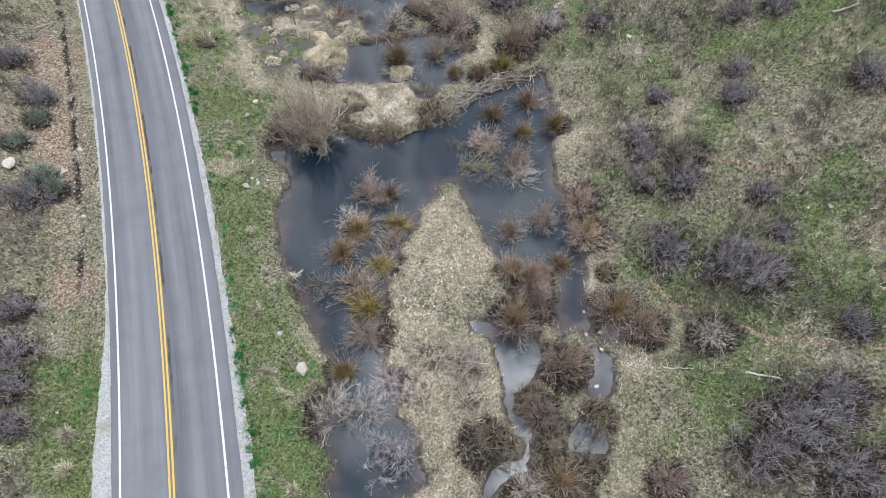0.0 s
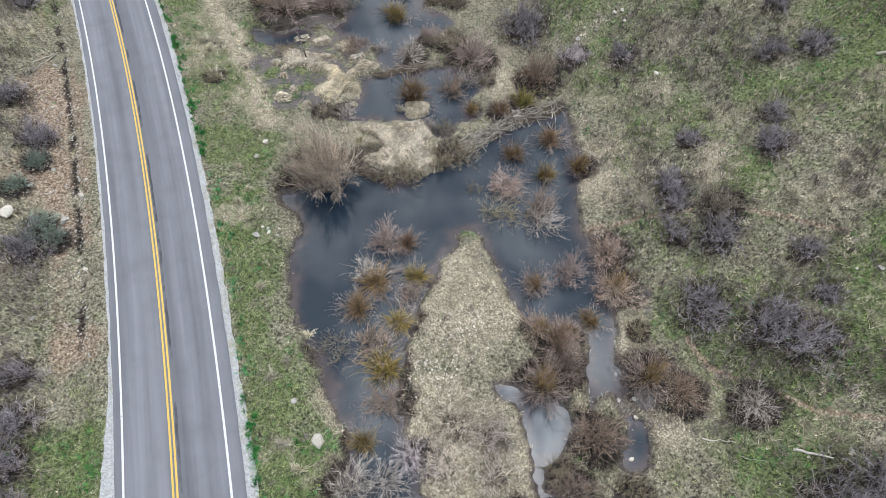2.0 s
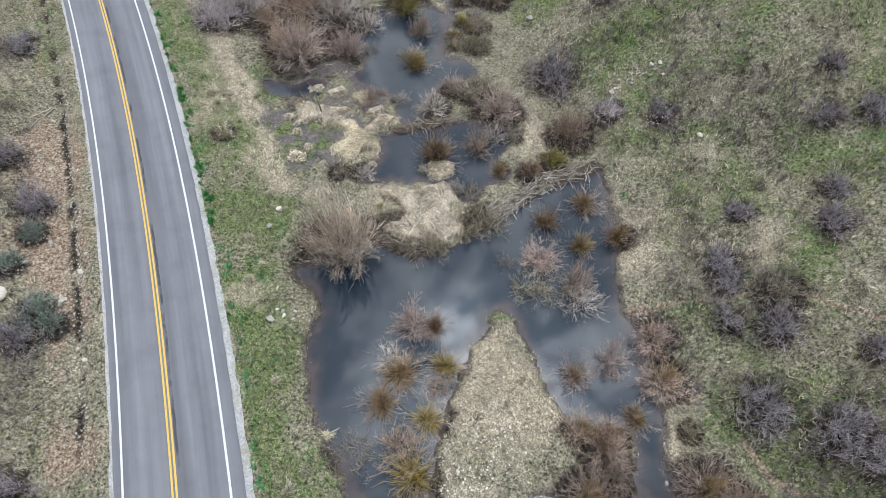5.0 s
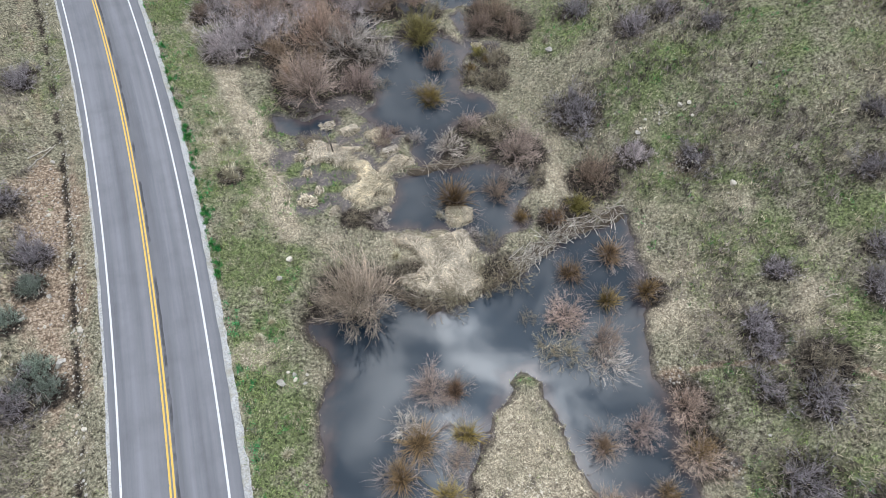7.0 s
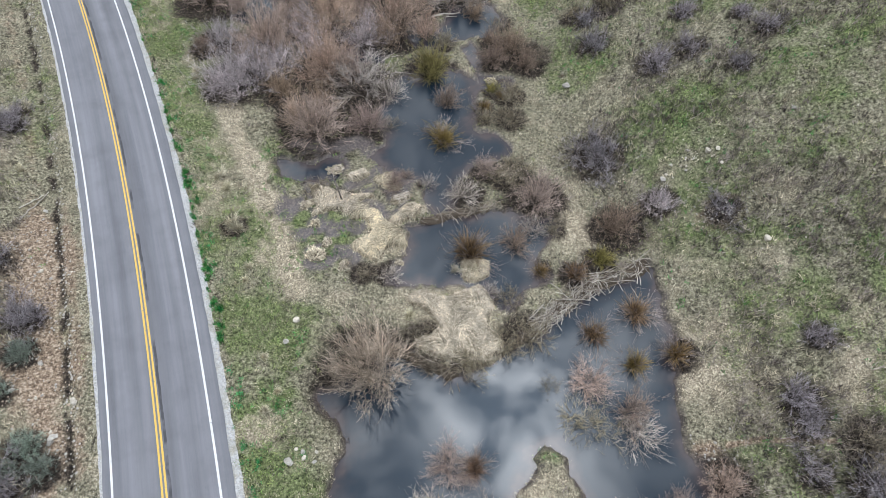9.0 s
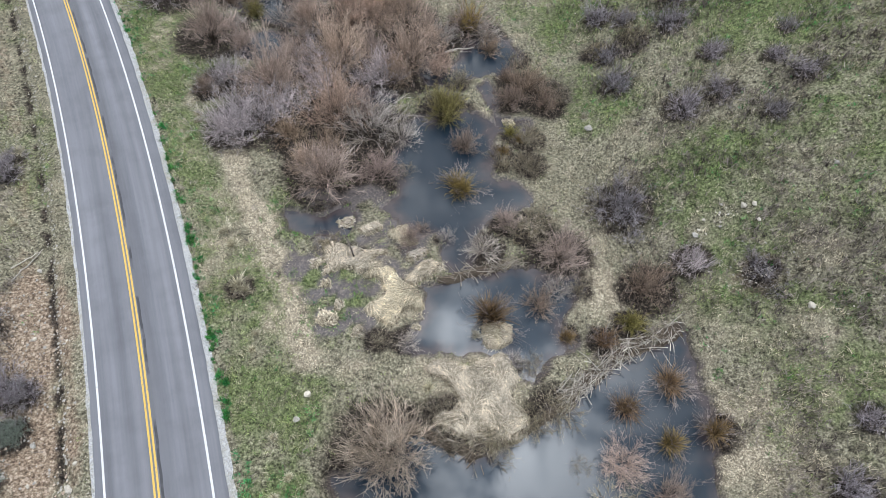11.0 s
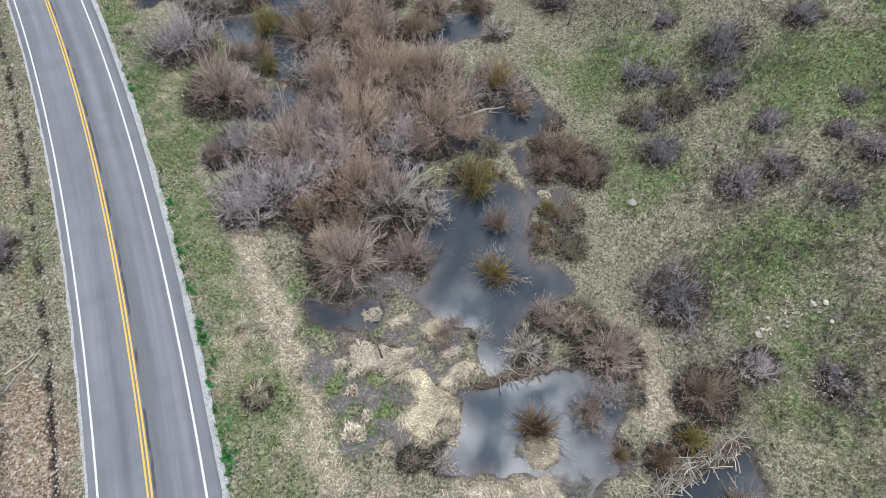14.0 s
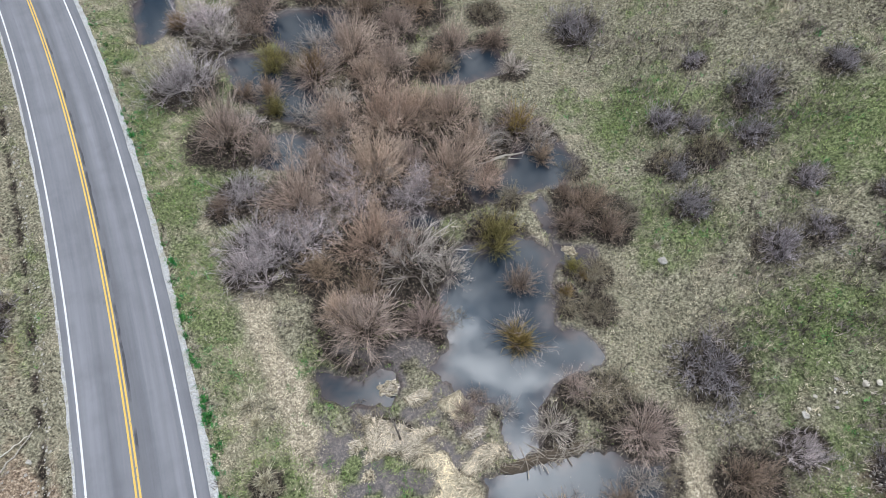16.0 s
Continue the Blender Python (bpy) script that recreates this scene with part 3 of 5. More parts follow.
WEST_SHRUBS = [
    ('sage', -38.32, 40.69, 3.98, 2.47), ('sage', -34.49, 29.02, 4.61, 2.86), ('sage', -30.96, 18.7, 3.83, 2.38), ('sage', -29.7, 15.67, 3.96, 2.45), ('sage', -28.89, 12.89, 3.85, 2.39), ('leafy', -37.46, 34.67, 2.84, 1.71),
    ('leafy', -37.13, 37.94, 2.68, 1.61), ('leafy', -32.67, 30.21, 2.76, 1.65), ('sage', -42.19, 45.19, 4.24, 2.63), ('sage', -27.69, 10.43, 2.82, 1.75), ('sage', -37.93, 40.75, 3.57, 2.21), ('leafy', -37.26, 38.04, 2.51, 1.51),
    ('leafy', -34.29, 31.52, 2.83, 1.7), ('leafy', -34.39, 30.11, 2.34, 1.4), ('sage', -47.35, 60.06, 3.96, 2.46), ('sage', -47.64, 61.64, 3.01, 1.87),
]

HUMMOCKS = [
    ('hummock', -18.2, 50.73, 0.9, 0.45), ('hummock', -16.92, 48.88, 1.0, 0.42), ('hummock', -17.77, 47.66, 1.7, 0.5), ('hummock', -17.3, 56.9, 1.5, 0.5), ('hummock', -19.2, 52.6, 1.2, 0.4), ('hummock', -9.4, 52.7, 1.1, 0.45),
    ('hummock', -3.14, 69.34, 1.21, 0.48), ('hummock', -11.0, 47.4, 0.8, 0.35), ('low', -7.8, 38.62, 2.4, 1.1), ('low', -4.71, 38.96, 2.6, 1.1), ('low', -2.43, 40.3, 2.6, 1.3), ('low', -8.6, 40.9, 2.8, 1.5),
]

SEDGE_MATS = {
    "far": [(-19.12, 54.49), (-18.1, 54.83), (-16.63, 54.38), (-15.37, 54.04), (-13.8, 54.29), (-13.5, 53.72), (-14.6, 53.1), (-14.87, 52.15), (-15.7, 51.84), (-16.58, 52.08), (-17.74, 51.76), (-18.55, 51.36), (-18.42, 52.39), (-18.77, 53.14)],
    "north": [(-16.19, 56.32), (-14.62, 57.01), (-14.02, 56.3), (-15.05, 55.55), (-15.87, 55.72)],
    "channel": [(-13.73, 55.9), (-13.05, 56.65), (-12.16, 57.1), (-11.57, 55.78), (-10.91, 54.8), (-11.96, 54.46), (-12.96, 55.02)],
    "middle": [(-14.92, 48.74), (-14.47, 49.28), (-13.51, 49.84), (-13.81, 50.54), (-14.1, 51.07), (-15.21, 51.21), (-15.27, 51.85), (-13.53, 52.66), (-12.64, 52.23), (-12.42, 51.31), (-11.38, 50.8), (-10.68, 50.03), (-10.25, 49.25), (-10.48, 48.73), (-11.62, 48.52), (-12.16, 47.82), (-12.21, 47.16), (-12.85, 47.14), (-13.87, 47.76), (-14.54, 48.08)],
    "spit": [(-11.76, 51.7), (-11.44, 52.27), (-10.26, 53.17), (-9.12, 52.83), (-9.38, 52.25), (-10.55, 51.38), (-11.38, 50.9), (-11.9, 51.15)],
    "tongue": [(-12.02, 53.87), (-10.81, 54.41), (-10.01, 54.04), (-11.12, 53.23), (-11.99, 53.2)],
    "mud": [(-15.72, 46.79), (-15.46, 47.41), (-14.89, 47.4), (-14.88, 46.74), (-15.31, 46.16), (-15.68, 46.31)],
    "islet": [(-5.95, 47.54), (-4.93, 48.08), (-3.98, 48.0), (-3.39, 47.71), (-3.53, 46.25), (-5.1, 45.8), (-5.88, 46.56)],
    "dam": [(-10.26, 43.98), (-8.87, 45.0), (-7.33, 44.11), (-5.9, 45.08), (-3.98, 45.43), (-3.3, 43.49), (-3.62, 41.94), (-2.67, 40.75), (-2.9, 39.3), (-4.47, 38.75), (-6.17, 38.8), (-8.1, 39.39), (-9.43, 40.33), (-7.49, 41.69), (-8.62, 42.91)],
}

THICKET_FILL = [
    ('tan', -19.71, 97.27, 6.16, 4.92), ('brown', -15.84, 91.37, 5.04, 4.03), ('tan', -16.61, 84.38, 6.39, 5.11), ('lavender', -23.19, 76.57, 5.88, 4.7), ('tan', -17.28, 77.95, 5.89, 4.71), ('tan', -25.31, 77.27, 5.41, 4.33),
    ('tan', -11.22, 80.61, 4.96, 3.96), ('red', -10.22, 76.56, 4.7, 3.76), ('brown', -14.15, 74.43, 5.1, 4.08), ('lavender', -21.8, 73.34, 5.6, 4.48), ('brown', -23.62, 66, 5.18, 4.14), ('tan', -21.43, 62.63, 4.96, 3.97),
    ('red', -17.67, 69.44, 5.29, 4.23), ('lavender', -29.27, 65.68, 4.33, 3.46),
]

THICKET_FILL_NORTH = [
    ('lavender', -31.48, 73.58, 5.34, 4.27), ('tan', -30.79, 79.26, 4.52, 3.62), ('dead', -24.4, 85.67, 5.35, 2.94), ('tan', -21.95, 89.2, 6.22, 4.97), ('tan', -29.04, 103.47, 7.55, 6.04), ('brown', -23.67, 100.64, 7.17, 5.73),
    ('lavender', -40.82, 97.02, 6.6, 5.28), ('brown', -35.31, 96.06, 5.63, 4.5), ('tan', -13.61, 94.72, 5.94, 4.75), ('dead', -10.15, 81.01, 5.51, 3.03), ('brown', -4.99, 79.77, 3.84, 3.08), ('brown', -3.13, 71.98, 4.53, 3.63),
    ('brown', 0.58, 71.48, 4.04, 3.23), ('low', -1.15, 66.98, 2.87, 1.72), ('dead', -13, 66.81, 4.63, 2.55), ('red', -14.6, 62, 4.85, 3.88),
]

POOL_BRUSH = [
    ('dead', -7.43, 91.52, 4.38, 2.41), ('brown', -9.41, 95.72, 4.65, 3.72), ('low', -14.71, 92.24, 3.78, 2.27), ('low', -2.19, 78.26, 3.24, 1.94), ('brown', -3.28, 75.04, 3.12, 2.5), ('dead', -5.35, 82.06, 5.06, 2.78),
    ('low', -8.21, 74.45, 3.05, 1.83), ('dead', -24.42, 81.36, 4.49, 2.47), ('brown', -34.02, 86.83, 3.75, 3), ('low', -29.71, 90.71, 3.83, 2.3), ('ochre', -31.72, 86.71, 4.33, 3.68), ('low', -25.39, 88.53, 3.68, 2.21),
    ('dead', -32.53, 82.1, 4.1, 2.26), ('dead', -19.75, 76.63, 4.72, 2.59), ('low', -22.57, 70.93, 3.95, 2.37),
]

MARSH_BRUSH = [
    ('sedge', -3.85, 65.21, 2.2, 1.7), ('low', -1.64, 63.58, 2.6, 1.5), ('tan', -3.93, 57.2, 3.4, 2.0), ('flat', -1.96, 57.27, 3.2, 1.0), ('brown', -10.88, 56.46, 2.4, 1.0), ('sedge', -2.35, 66.76, 1.8, 1.4),
    ('dead', -16.43, 53.42, 3, 1.65), ('low', -18.5, 54.28, 2.54, 1.53), ('dead', -0.14, 50.85, 3.38, 1.86), ('dead', -8.8, 55.63, 2.54, 1.39), ('low', 1.77, 51.05, 2.43, 1.46), ('dead', -3.49, 44.89, 2.68, 1.48),
    ('low', -2.2, 44.39, 2.68, 1.61), ('sedge', 0.52, 46.89, 2.31, 2.43), ('dead', -11.49, 46.1, 2.72, 1.5), ('low', -13.73, 46.08, 2.28, 1.37),
]

VERGE_TUFTS = [
    ('straw', -15.55, 26.52, 1.54, 1.23), ('straw', -13.47, 19.4, 1.77, 1.41), ('straw', -10.75, 13.24, 1.99, 1.59), ('straw', -12.7, 20.6, 1.33, 1.07), ('straw', -23.64, 7.91, 2.71, 2.17), ('straw', -24.4, 10.21, 2.3, 1.84),
    ('straw', -12.03, 14.84, 1.69, 1.35), ('straw', -8.96, 7.14, 1.97, 1.58), ('straw', -32.36, 67.58, 1.9, 1.52), ('straw', -19.04, 34.62, 1.5, 1.2), ('straw', -18.49, 36.06, 1.26, 1.01), ('straw', -19.99, 38.63, 1.13, 0.9),
    ('straw', -26.12, 53.93, 2.1, 1.68), ('straw', -24.27, 49.63, 1.98, 1.59),
]

MORE_TUFTS = [
    ('straw', -32.63, 68.47, 2.22, 1.77), ('straw', -26.94, 54.97, 2.41, 1.93), ('straw', -47.53, 93.41, 2.44, 1.95), ('straw', -46.14, 88.69, 2.71, 2.17), ('straw', -24.97, 50.03, 2.47, 1.98), ('straw', -44.22, 54.94, 1.43, 1.15),
    ('straw', -22.59, 45.99, 1.45, 1.16), ('straw', -47.36, 63.21, 1.82, 1.46), ('straw', -44.44, 55.02, 1.47, 1.18), ('straw', -6.38, 46.92, 1.82, 1.46), ('straw', -4.82, 46.88, 2.51, 2.01), ('straw', -19.9, 38.55, 1.36, 1.09),
    ('straw', -19.18, 34.73, 1.29, 1.04), ('straw', -22.62, 44.77, 1.48, 1.18),
]

ROCKS_A = [
    (-16.96, 31.41, 0.77), (-15.98, 31.61, 0.46), (-15.27, 31.4, 0.4), (-9.61, 15.22, 1.09), (-11.69, 17.8, 0.52), (17.12, 48.04, 0.78),
    (27.53, 26.04, 0.58), (-36.87, 32.11, 1.49), (-32.9, 32.38, 0.76), (-32.39, 34.86, 0.65), (-31.5, 23.13, 0.58), (-29.38, 27.72, 0.43),
    (11, 18.94, 0.39), (11.99, 17.72, 0.48), (11.88, 18.88, 0.4), (11.32, 23.41, 0.37), (10.98, 20.85, 0.4), (11.32, 14.92, 0.47),
    (16.03, 28.68, 0.29), (26.3, 26.36, 0.29),
]

ROCKS_B = [
    (4.3, 68.21, 0.99), (-18.14, 41.71, 0.71), (-18.61, 39.89, 0.56), (15.1, 56.66, 0.53), (13.09, 57.24, 0.34), (12.8, 55.82, 0.3),
    (13.38, 56.34, 0.27), (11.3, 55.58, 0.34), (15.11, 50.74, 0.25), (15.18, 55.36, 0.45), (12.84, 56.62, 0.24), (11.77, 55.1, 0.24),
    (20.36, 58.49, 0.51), (15.2, 40.42, 0.23), (10.09, 68.16, 0.22), (15.22, 51.41, 0.27), (14.69, 51.09, 0.2),
]

ROCKS_C = [
    (-15.21, 32.07, 0.36), (-16.1, 32.03, 0.4), (-16.53, 32.2, 0.32), (-32.89, 32.13, 0.56), (-32.33, 34.8, 0.56), (-40.71, 50.85, 0.47),
    (-38.72, 45.02, 0.39), (-36.8, 48.79, 0.24), (-36.22, 44.96, 0.24), (-33.91, 40.4, 0.23), (-32.44, 36.49, 0.36), (-35.65, 37.48, 0.5),
    (-33.17, 32.7, 0.35), (-36.57, 35.3, 0.49), (-34.89, 34.92, 0.3), (-29.33, 17.14, 0.3), (14.38, 56.68, 0.66), (11.08, 55.16, 0.74),
    (11.71, 56.33, 0.37), (12.72, 55.46, 0.37),
]

TRAIL_SOUTH = [
    (16.11, 23.48), (17.13, 21.14), (18.72, 19.89), (20.4, 18.86), (22.19, 17.4), (24.29, 16.7),
    (26.42, 16.15), (28.52, 15.19),
]

TRAIL_NORTH = [
    (12.41, 33.57), (14.18, 33.7), (16.24, 33.43), (18.62, 33), (20.89, 32.44), (23.61, 30.79),
    (26.43, 29.0),
]

LOG_EAST = [
    (20.57, 15.1), (22.4, 14.41),
]

LOG_WEST = [
    (-42.16, 49.6), (-41.34, 52.61),
]

LOG_NORTH = [
    (31.43, 43.43), (33.27, 43.59),
]

LOG_WEST_FAR = [
    (-42.61, 50.72), (-41.24, 52.88),
]

SAPLING_FOOT = [
    (6.9, 82.98), (8.71, 87.26), (0.66, 92.54), (1.68, 95.19),
]

DAM_WEST = [
    (-10.91, 39.91), (-8.88, 39.19), (-6.37, 38.22), (-2.96, 40.12), (-0.08, 41.97),
]

DAM_LINE = [
    (-0.36, 42.13), (1.26, 43.56), (2.91, 44.9), (4.89, 46.32), (7.49, 47.34), (9.23, 48.24),
]

DAM_TWO = [
    (-9.48, 51.55), (-7.91, 51.85), (-6.24, 52.57), (-4.3, 53.1), (-2.6, 53.5),
]

STRAW_TRACK = [
    (-28.22, 63.47), (-26.43, 59.2), (-24.03, 55.83), (-22.08, 51.83), (-20.49, 49.39), (-19.52, 46.71), (-18.62, 44.21),
]

LUSH_SPOTS = [
    (-20.34, 48.96, 3), (-18.08, 52.08, 2.5), (-10.09, 11.92, 4), (-10.74, 9.45, 4), (17.3, 24.11, 3), (19.63, 22.23, 4),
    (28.39, 25.66, 4), (20.68, 13.56, 2.5), (16.52, 18.29, 3), (21.01, 35.75, 2), (28.38, 20.76, 4), (32.08, 42.03, 6),
    (-23.86, 12.08, 4), (-22.32, 7.75, 2.5), (11.75, 51.36, 4), (-23.5, 56.94, 2), (5.12, 71.49, 5), (-16.47, 49.44, 2.5),
    (10.36, 60.08, 4), (19.48, 77.0, 6), (2.11, 85.28, 5), (2.53, 69.17, 3), (-36.49, 76.33, 5), (-40.08, 81.79, 4),
]

STRAW_SPOTS = [
    (0.66, 30.31, 2), (-5.56, 42.76, 5), (0.69, 28.19, 3), (-0.1, 22.86, 5), (-1.59, 17.14, 5), (0.97, 11.84, 6),
    (11.17, 38.56, 1.8), (11.22, 42.17, 1.8), (3.27, 53.41, 4), (-11.8, 49.21, 1.5), (-13.26, 50.13, 1.5), (-13.5, 47.91, 1.8),
    (3.07, 53.94, 4), (4.5, 50.5, 2.5), (-14.62, 53.21, 1.5), (3.26, 55.4, 3.5), (-21.9, 52.4, 1.4),
    (13.85, 18.51, 3), (-6.04, 20.59, 1),
]

MUD_SPOTS = [
    (-19.95, 58.35, 2.2), (-15.83, 58.53, 2.5), (-12.54, 57.09, 2), (-20.9, 55.62, 1.6), (-16.91, 51.46, 2.2), (-13.18, 52.55, 1.6),
    (-18.41, 50.03, 1.8), (-16.15, 50.6, 3.2), (-18.57, 54.12, 3), (-17.59, 56.04, 2.6), (-17.7, 48.28, 2.2), (-14.94, 48.39, 1.8),
    (-11.73, 54.76, 2.2), (-14.95, 56.98, 2), (-16.4, 50.92, 2.2), (-19.27, 56.68, 2.5), (-11.92, 54.07, 2), (-14.34, 55.66, 1.6),
    (-20.31, 52.23, 1.6), (13.63, 26.92, 0.8), (14.22, 26.13, 0.7), (12.64, 18.91, 0.8),
]

PEBBLE_SPOTS = [
    (0.32, 23.87, 1.3), (0.75, 24.67, 1.2), (-3.06, 20.77, 1.3), (-0.95, 21.89, 1.5), (-2.15, 19.87, 1.5), (13.31, 56.69, 0.6),
    (14.76, 51.33, 1),
]

WEST_STONES = [
    (-37.71, 43.23, 2.2), (-35.7, 37.05, 2.2), (-34.9, 33.7, 2.2), (-32.2, 32.73, 1.5), (-29.71, 27.92, 1.5), (-38.97, 45.63, 2.5),
    (-38.42, 43.59, 2.2), (-34.5, 41.46, 1.2), (-39.17, 44.95, 2.2), (-35.47, 35.09, 2.2), (-32.51, 35.27, 1.4), (-33.53, 32.9, 2),
    (-38.59, 36.73, 2.5),
]

BARE_SPOTS = [
    (-37.9, 43.13, 3), (-35.93, 37.02, 4), (-32.73, 31.48, 2.5), (-27.23, 21.6, 2), (-38.8, 45.22, 4), (-40.41, 47.56, 3),
    (13.63, 26.92, 1), (14.65, 51.14, 2), (10.94, 32.74, 1.5), (-11.52, 54.08, 1),
]


THICKETS = (POND_CLUMPS, POND_CLUMPS_WEST, SHORE_BRUSH, SOUTH_BRUSH, DAM_BRUSH, CHANNEL_BRUSH, THICKET_WEST, THICKET_EAST, THICKET_SOUTH, HILL_SHRUBS, HILL_SHRUBS_SOUTH, HILL_SHRUBS_NORTH, HILL_SHRUBS_FAR, WEST_SHRUBS, HUMMOCKS, THICKET_FILL, THICKET_FILL_NORTH, POOL_BRUSH, MARSH_BRUSH, VERGE_TUFTS, MORE_TUFTS)


# ---- mesh tools ----
def mesh_of(name, verts, faces, material=None, smooth=False):
    """A mesh from arrays: verts (n, 3), faces (m, 3) or (m, 4)."""
    verts, faces = np.asarray(verts, np.float32), np.asarray(faces, np.int32)
    me = bpy.data.meshes.new(name)
    me.vertices.add(len(verts))
    me.vertices.foreach_set("co", verts.ravel())
    me.loops.add(faces.size)
    me.loops.foreach_set("vertex_index", faces.ravel())
    me.polygons.add(len(faces))
    me.polygons.foreach_set("loop_start", np.arange(0, faces.size, faces.shape[1], dtype=np.int32))
    me.polygons.foreach_set("use_smooth", np.full(len(faces), smooth))
    me.update(calc_edges=True)
    if material:
        me.materials.append(material)
    return me


def note(me, name, values):
    """A value (or a colour) for each vertex."""
    values = np.asarray(values, np.float32)
    if values.ndim == 2:
        a = me.attributes.new(name, "FLOAT_COLOR", "POINT")
        a.data.foreach_set("color", np.column_stack([values, np.ones(len(values), np.float32)]).ravel())
    else:
        me.attributes.new(name, "FLOAT", "POINT").data.foreach_set("value", values)
    return me


def tubes(lines, radii, sides=3):
    """Tapered tubes along lines (n, k, 3) with radii (n, k): verts, quads and each vertex's place along its line."""
    lines, radii = np.asarray(lines, float), np.asarray(radii, float)
    n, k, _ = lines.shape
    t = np.gradient(lines, axis=1)
    t /= np.linalg.norm(t, axis=2, keepdims=True) + 1e-9
    ref = np.where(np.abs(t[..., 2:3]) > 0.9, np.array([1.0, 0, 0]), np.array([0, 0, 1.0]))
    u = np.cross(t, ref)
    u /= np.linalg.norm(u, axis=2, keepdims=True) + 1e-9
    v = np.cross(t, u)
    a = np.arange(sides) * 2 * np.pi / sides
    ring = lines[:, :, None] + radii[..., None, None] * (np.cos(a)[:, None] * u[:, :, None] + np.sin(a)[:, None] * v[:, :, None])
    idx = np.arange(n * k * sides).reshape(n, k, sides)
    nxt = np.roll(idx, -1, axis=2)
    faces = np.stack([idx[:, :-1], nxt[:, :-1], nxt[:, 1:], idx[:, 1:]], axis=-1).reshape(-1, 4)
    along = np.broadcast_to(np.linspace(0, 1, k)[None, :, None], (n, k, sides)).ravel()
    return ring.reshape(-1, 3), faces, along


def child(name, me, parent, label=""):
    ob = new(name, me)
    ob.parent = parent
    if label:
        tagged(ob, label)
    return ob


# ---- water's edge ----
def low_edge(x, y):
    d = np.maximum(shore(x, y, LOW_RINGS[0]), -shore(x, y, LOW_RINGS[1]))
    for ring in LOW_RINGS[2:]:
        d = np.minimum(d, shore(x, y, ring))
    return d + ragged(x, y)


def high_edge(x, y):
    d = shore(x, y, HIGH_RINGS[0])
    for ring in HIGH_RINGS[1:]:
        d = np.minimum(d, shore(x, y, ring))
    return d + ragged(x, y)


def ragged(x, y):
    return 1.25 * (rough(x, y, 1.5, 11, 3) - 0.5) + 0.35 * (lattice(x, y, 0.45, 19) - 0.5)


def ground_height(x, y, low=None, high=None):
    low = low_edge(x, y) if low is None else low
    high = high_edge(x, y) if high is None else high
    z = land(x, y)
    for d, level in ((low, LOW_WATER), (high, HIGH_WATER)):
        bank = level + 1.1 * np.clip(d, 0, 0.33) + 0.3 * np.maximum(d, 0) + 0.14 * np.maximum(d, 0) ** 2
        z = np.where(d > 0, np.where(d < 6, np.maximum(np.minimum(z, bank), level + 0.5 * np.clip(d, 0, 0.3)), z), z)
    z = np.where((high < 0) & (low > 0), HIGH_WATER - 0.7 * np.clip(-high, 0, 0.3) - 0.7 * step(0, 2.5, -high), z)
    z = np.where(low < 0, LOW_WATER - 0.7 * np.clip(-low, 0, 0.3) - 0.7 * step(0, 2.5, -low), z)
    # straw hummocks between the mud pools and on the dam's island
    hum = np.zeros_like(z)
    for sx, sy, r in STRAW_SPOTS:
        hum = np.maximum(hum, np.exp(-((x - sx) ** 2 + (y - sy) ** 2) / r ** 2))
    z = z - 0.22 * np.exp(-((-off_road(x, y) - 5.75 - 0.5 * (rough(x, y, 3, 87) - 0.5)) / 0.35) ** 2) * step(17, 25, y)
    return z + np.where((low > 0.1) & (high > 0.1), hum * 0.55 * (rough(x, y, 1.6, 23, 2) - 0.25) * step(0.1, 0.8, np.minimum(low, high)), 0)


def near_line(x, y, line):
    best = np.full(np.shape(x), 1e9)
    for (ax, ay), (bx, by) in zip(line, line[1:]):
        ex, ey = bx - ax, by - ay
        s = np.clip(((x - ax) * ex + (y - ay) * ey) / (ex * ex + ey * ey), 0, 1)
        best = np.minimum(best, np.hypot(x - ax - s * ex, y - ay - s * ey))
    return best


def spots(x, y, table):
    out = np.zeros(np.shape(x))
    for sx, sy, r in table:
        out = np.maximum(out, np.exp(-((x - sx) ** 2 + (y - sy) ** 2) / (r * r)))
    return out


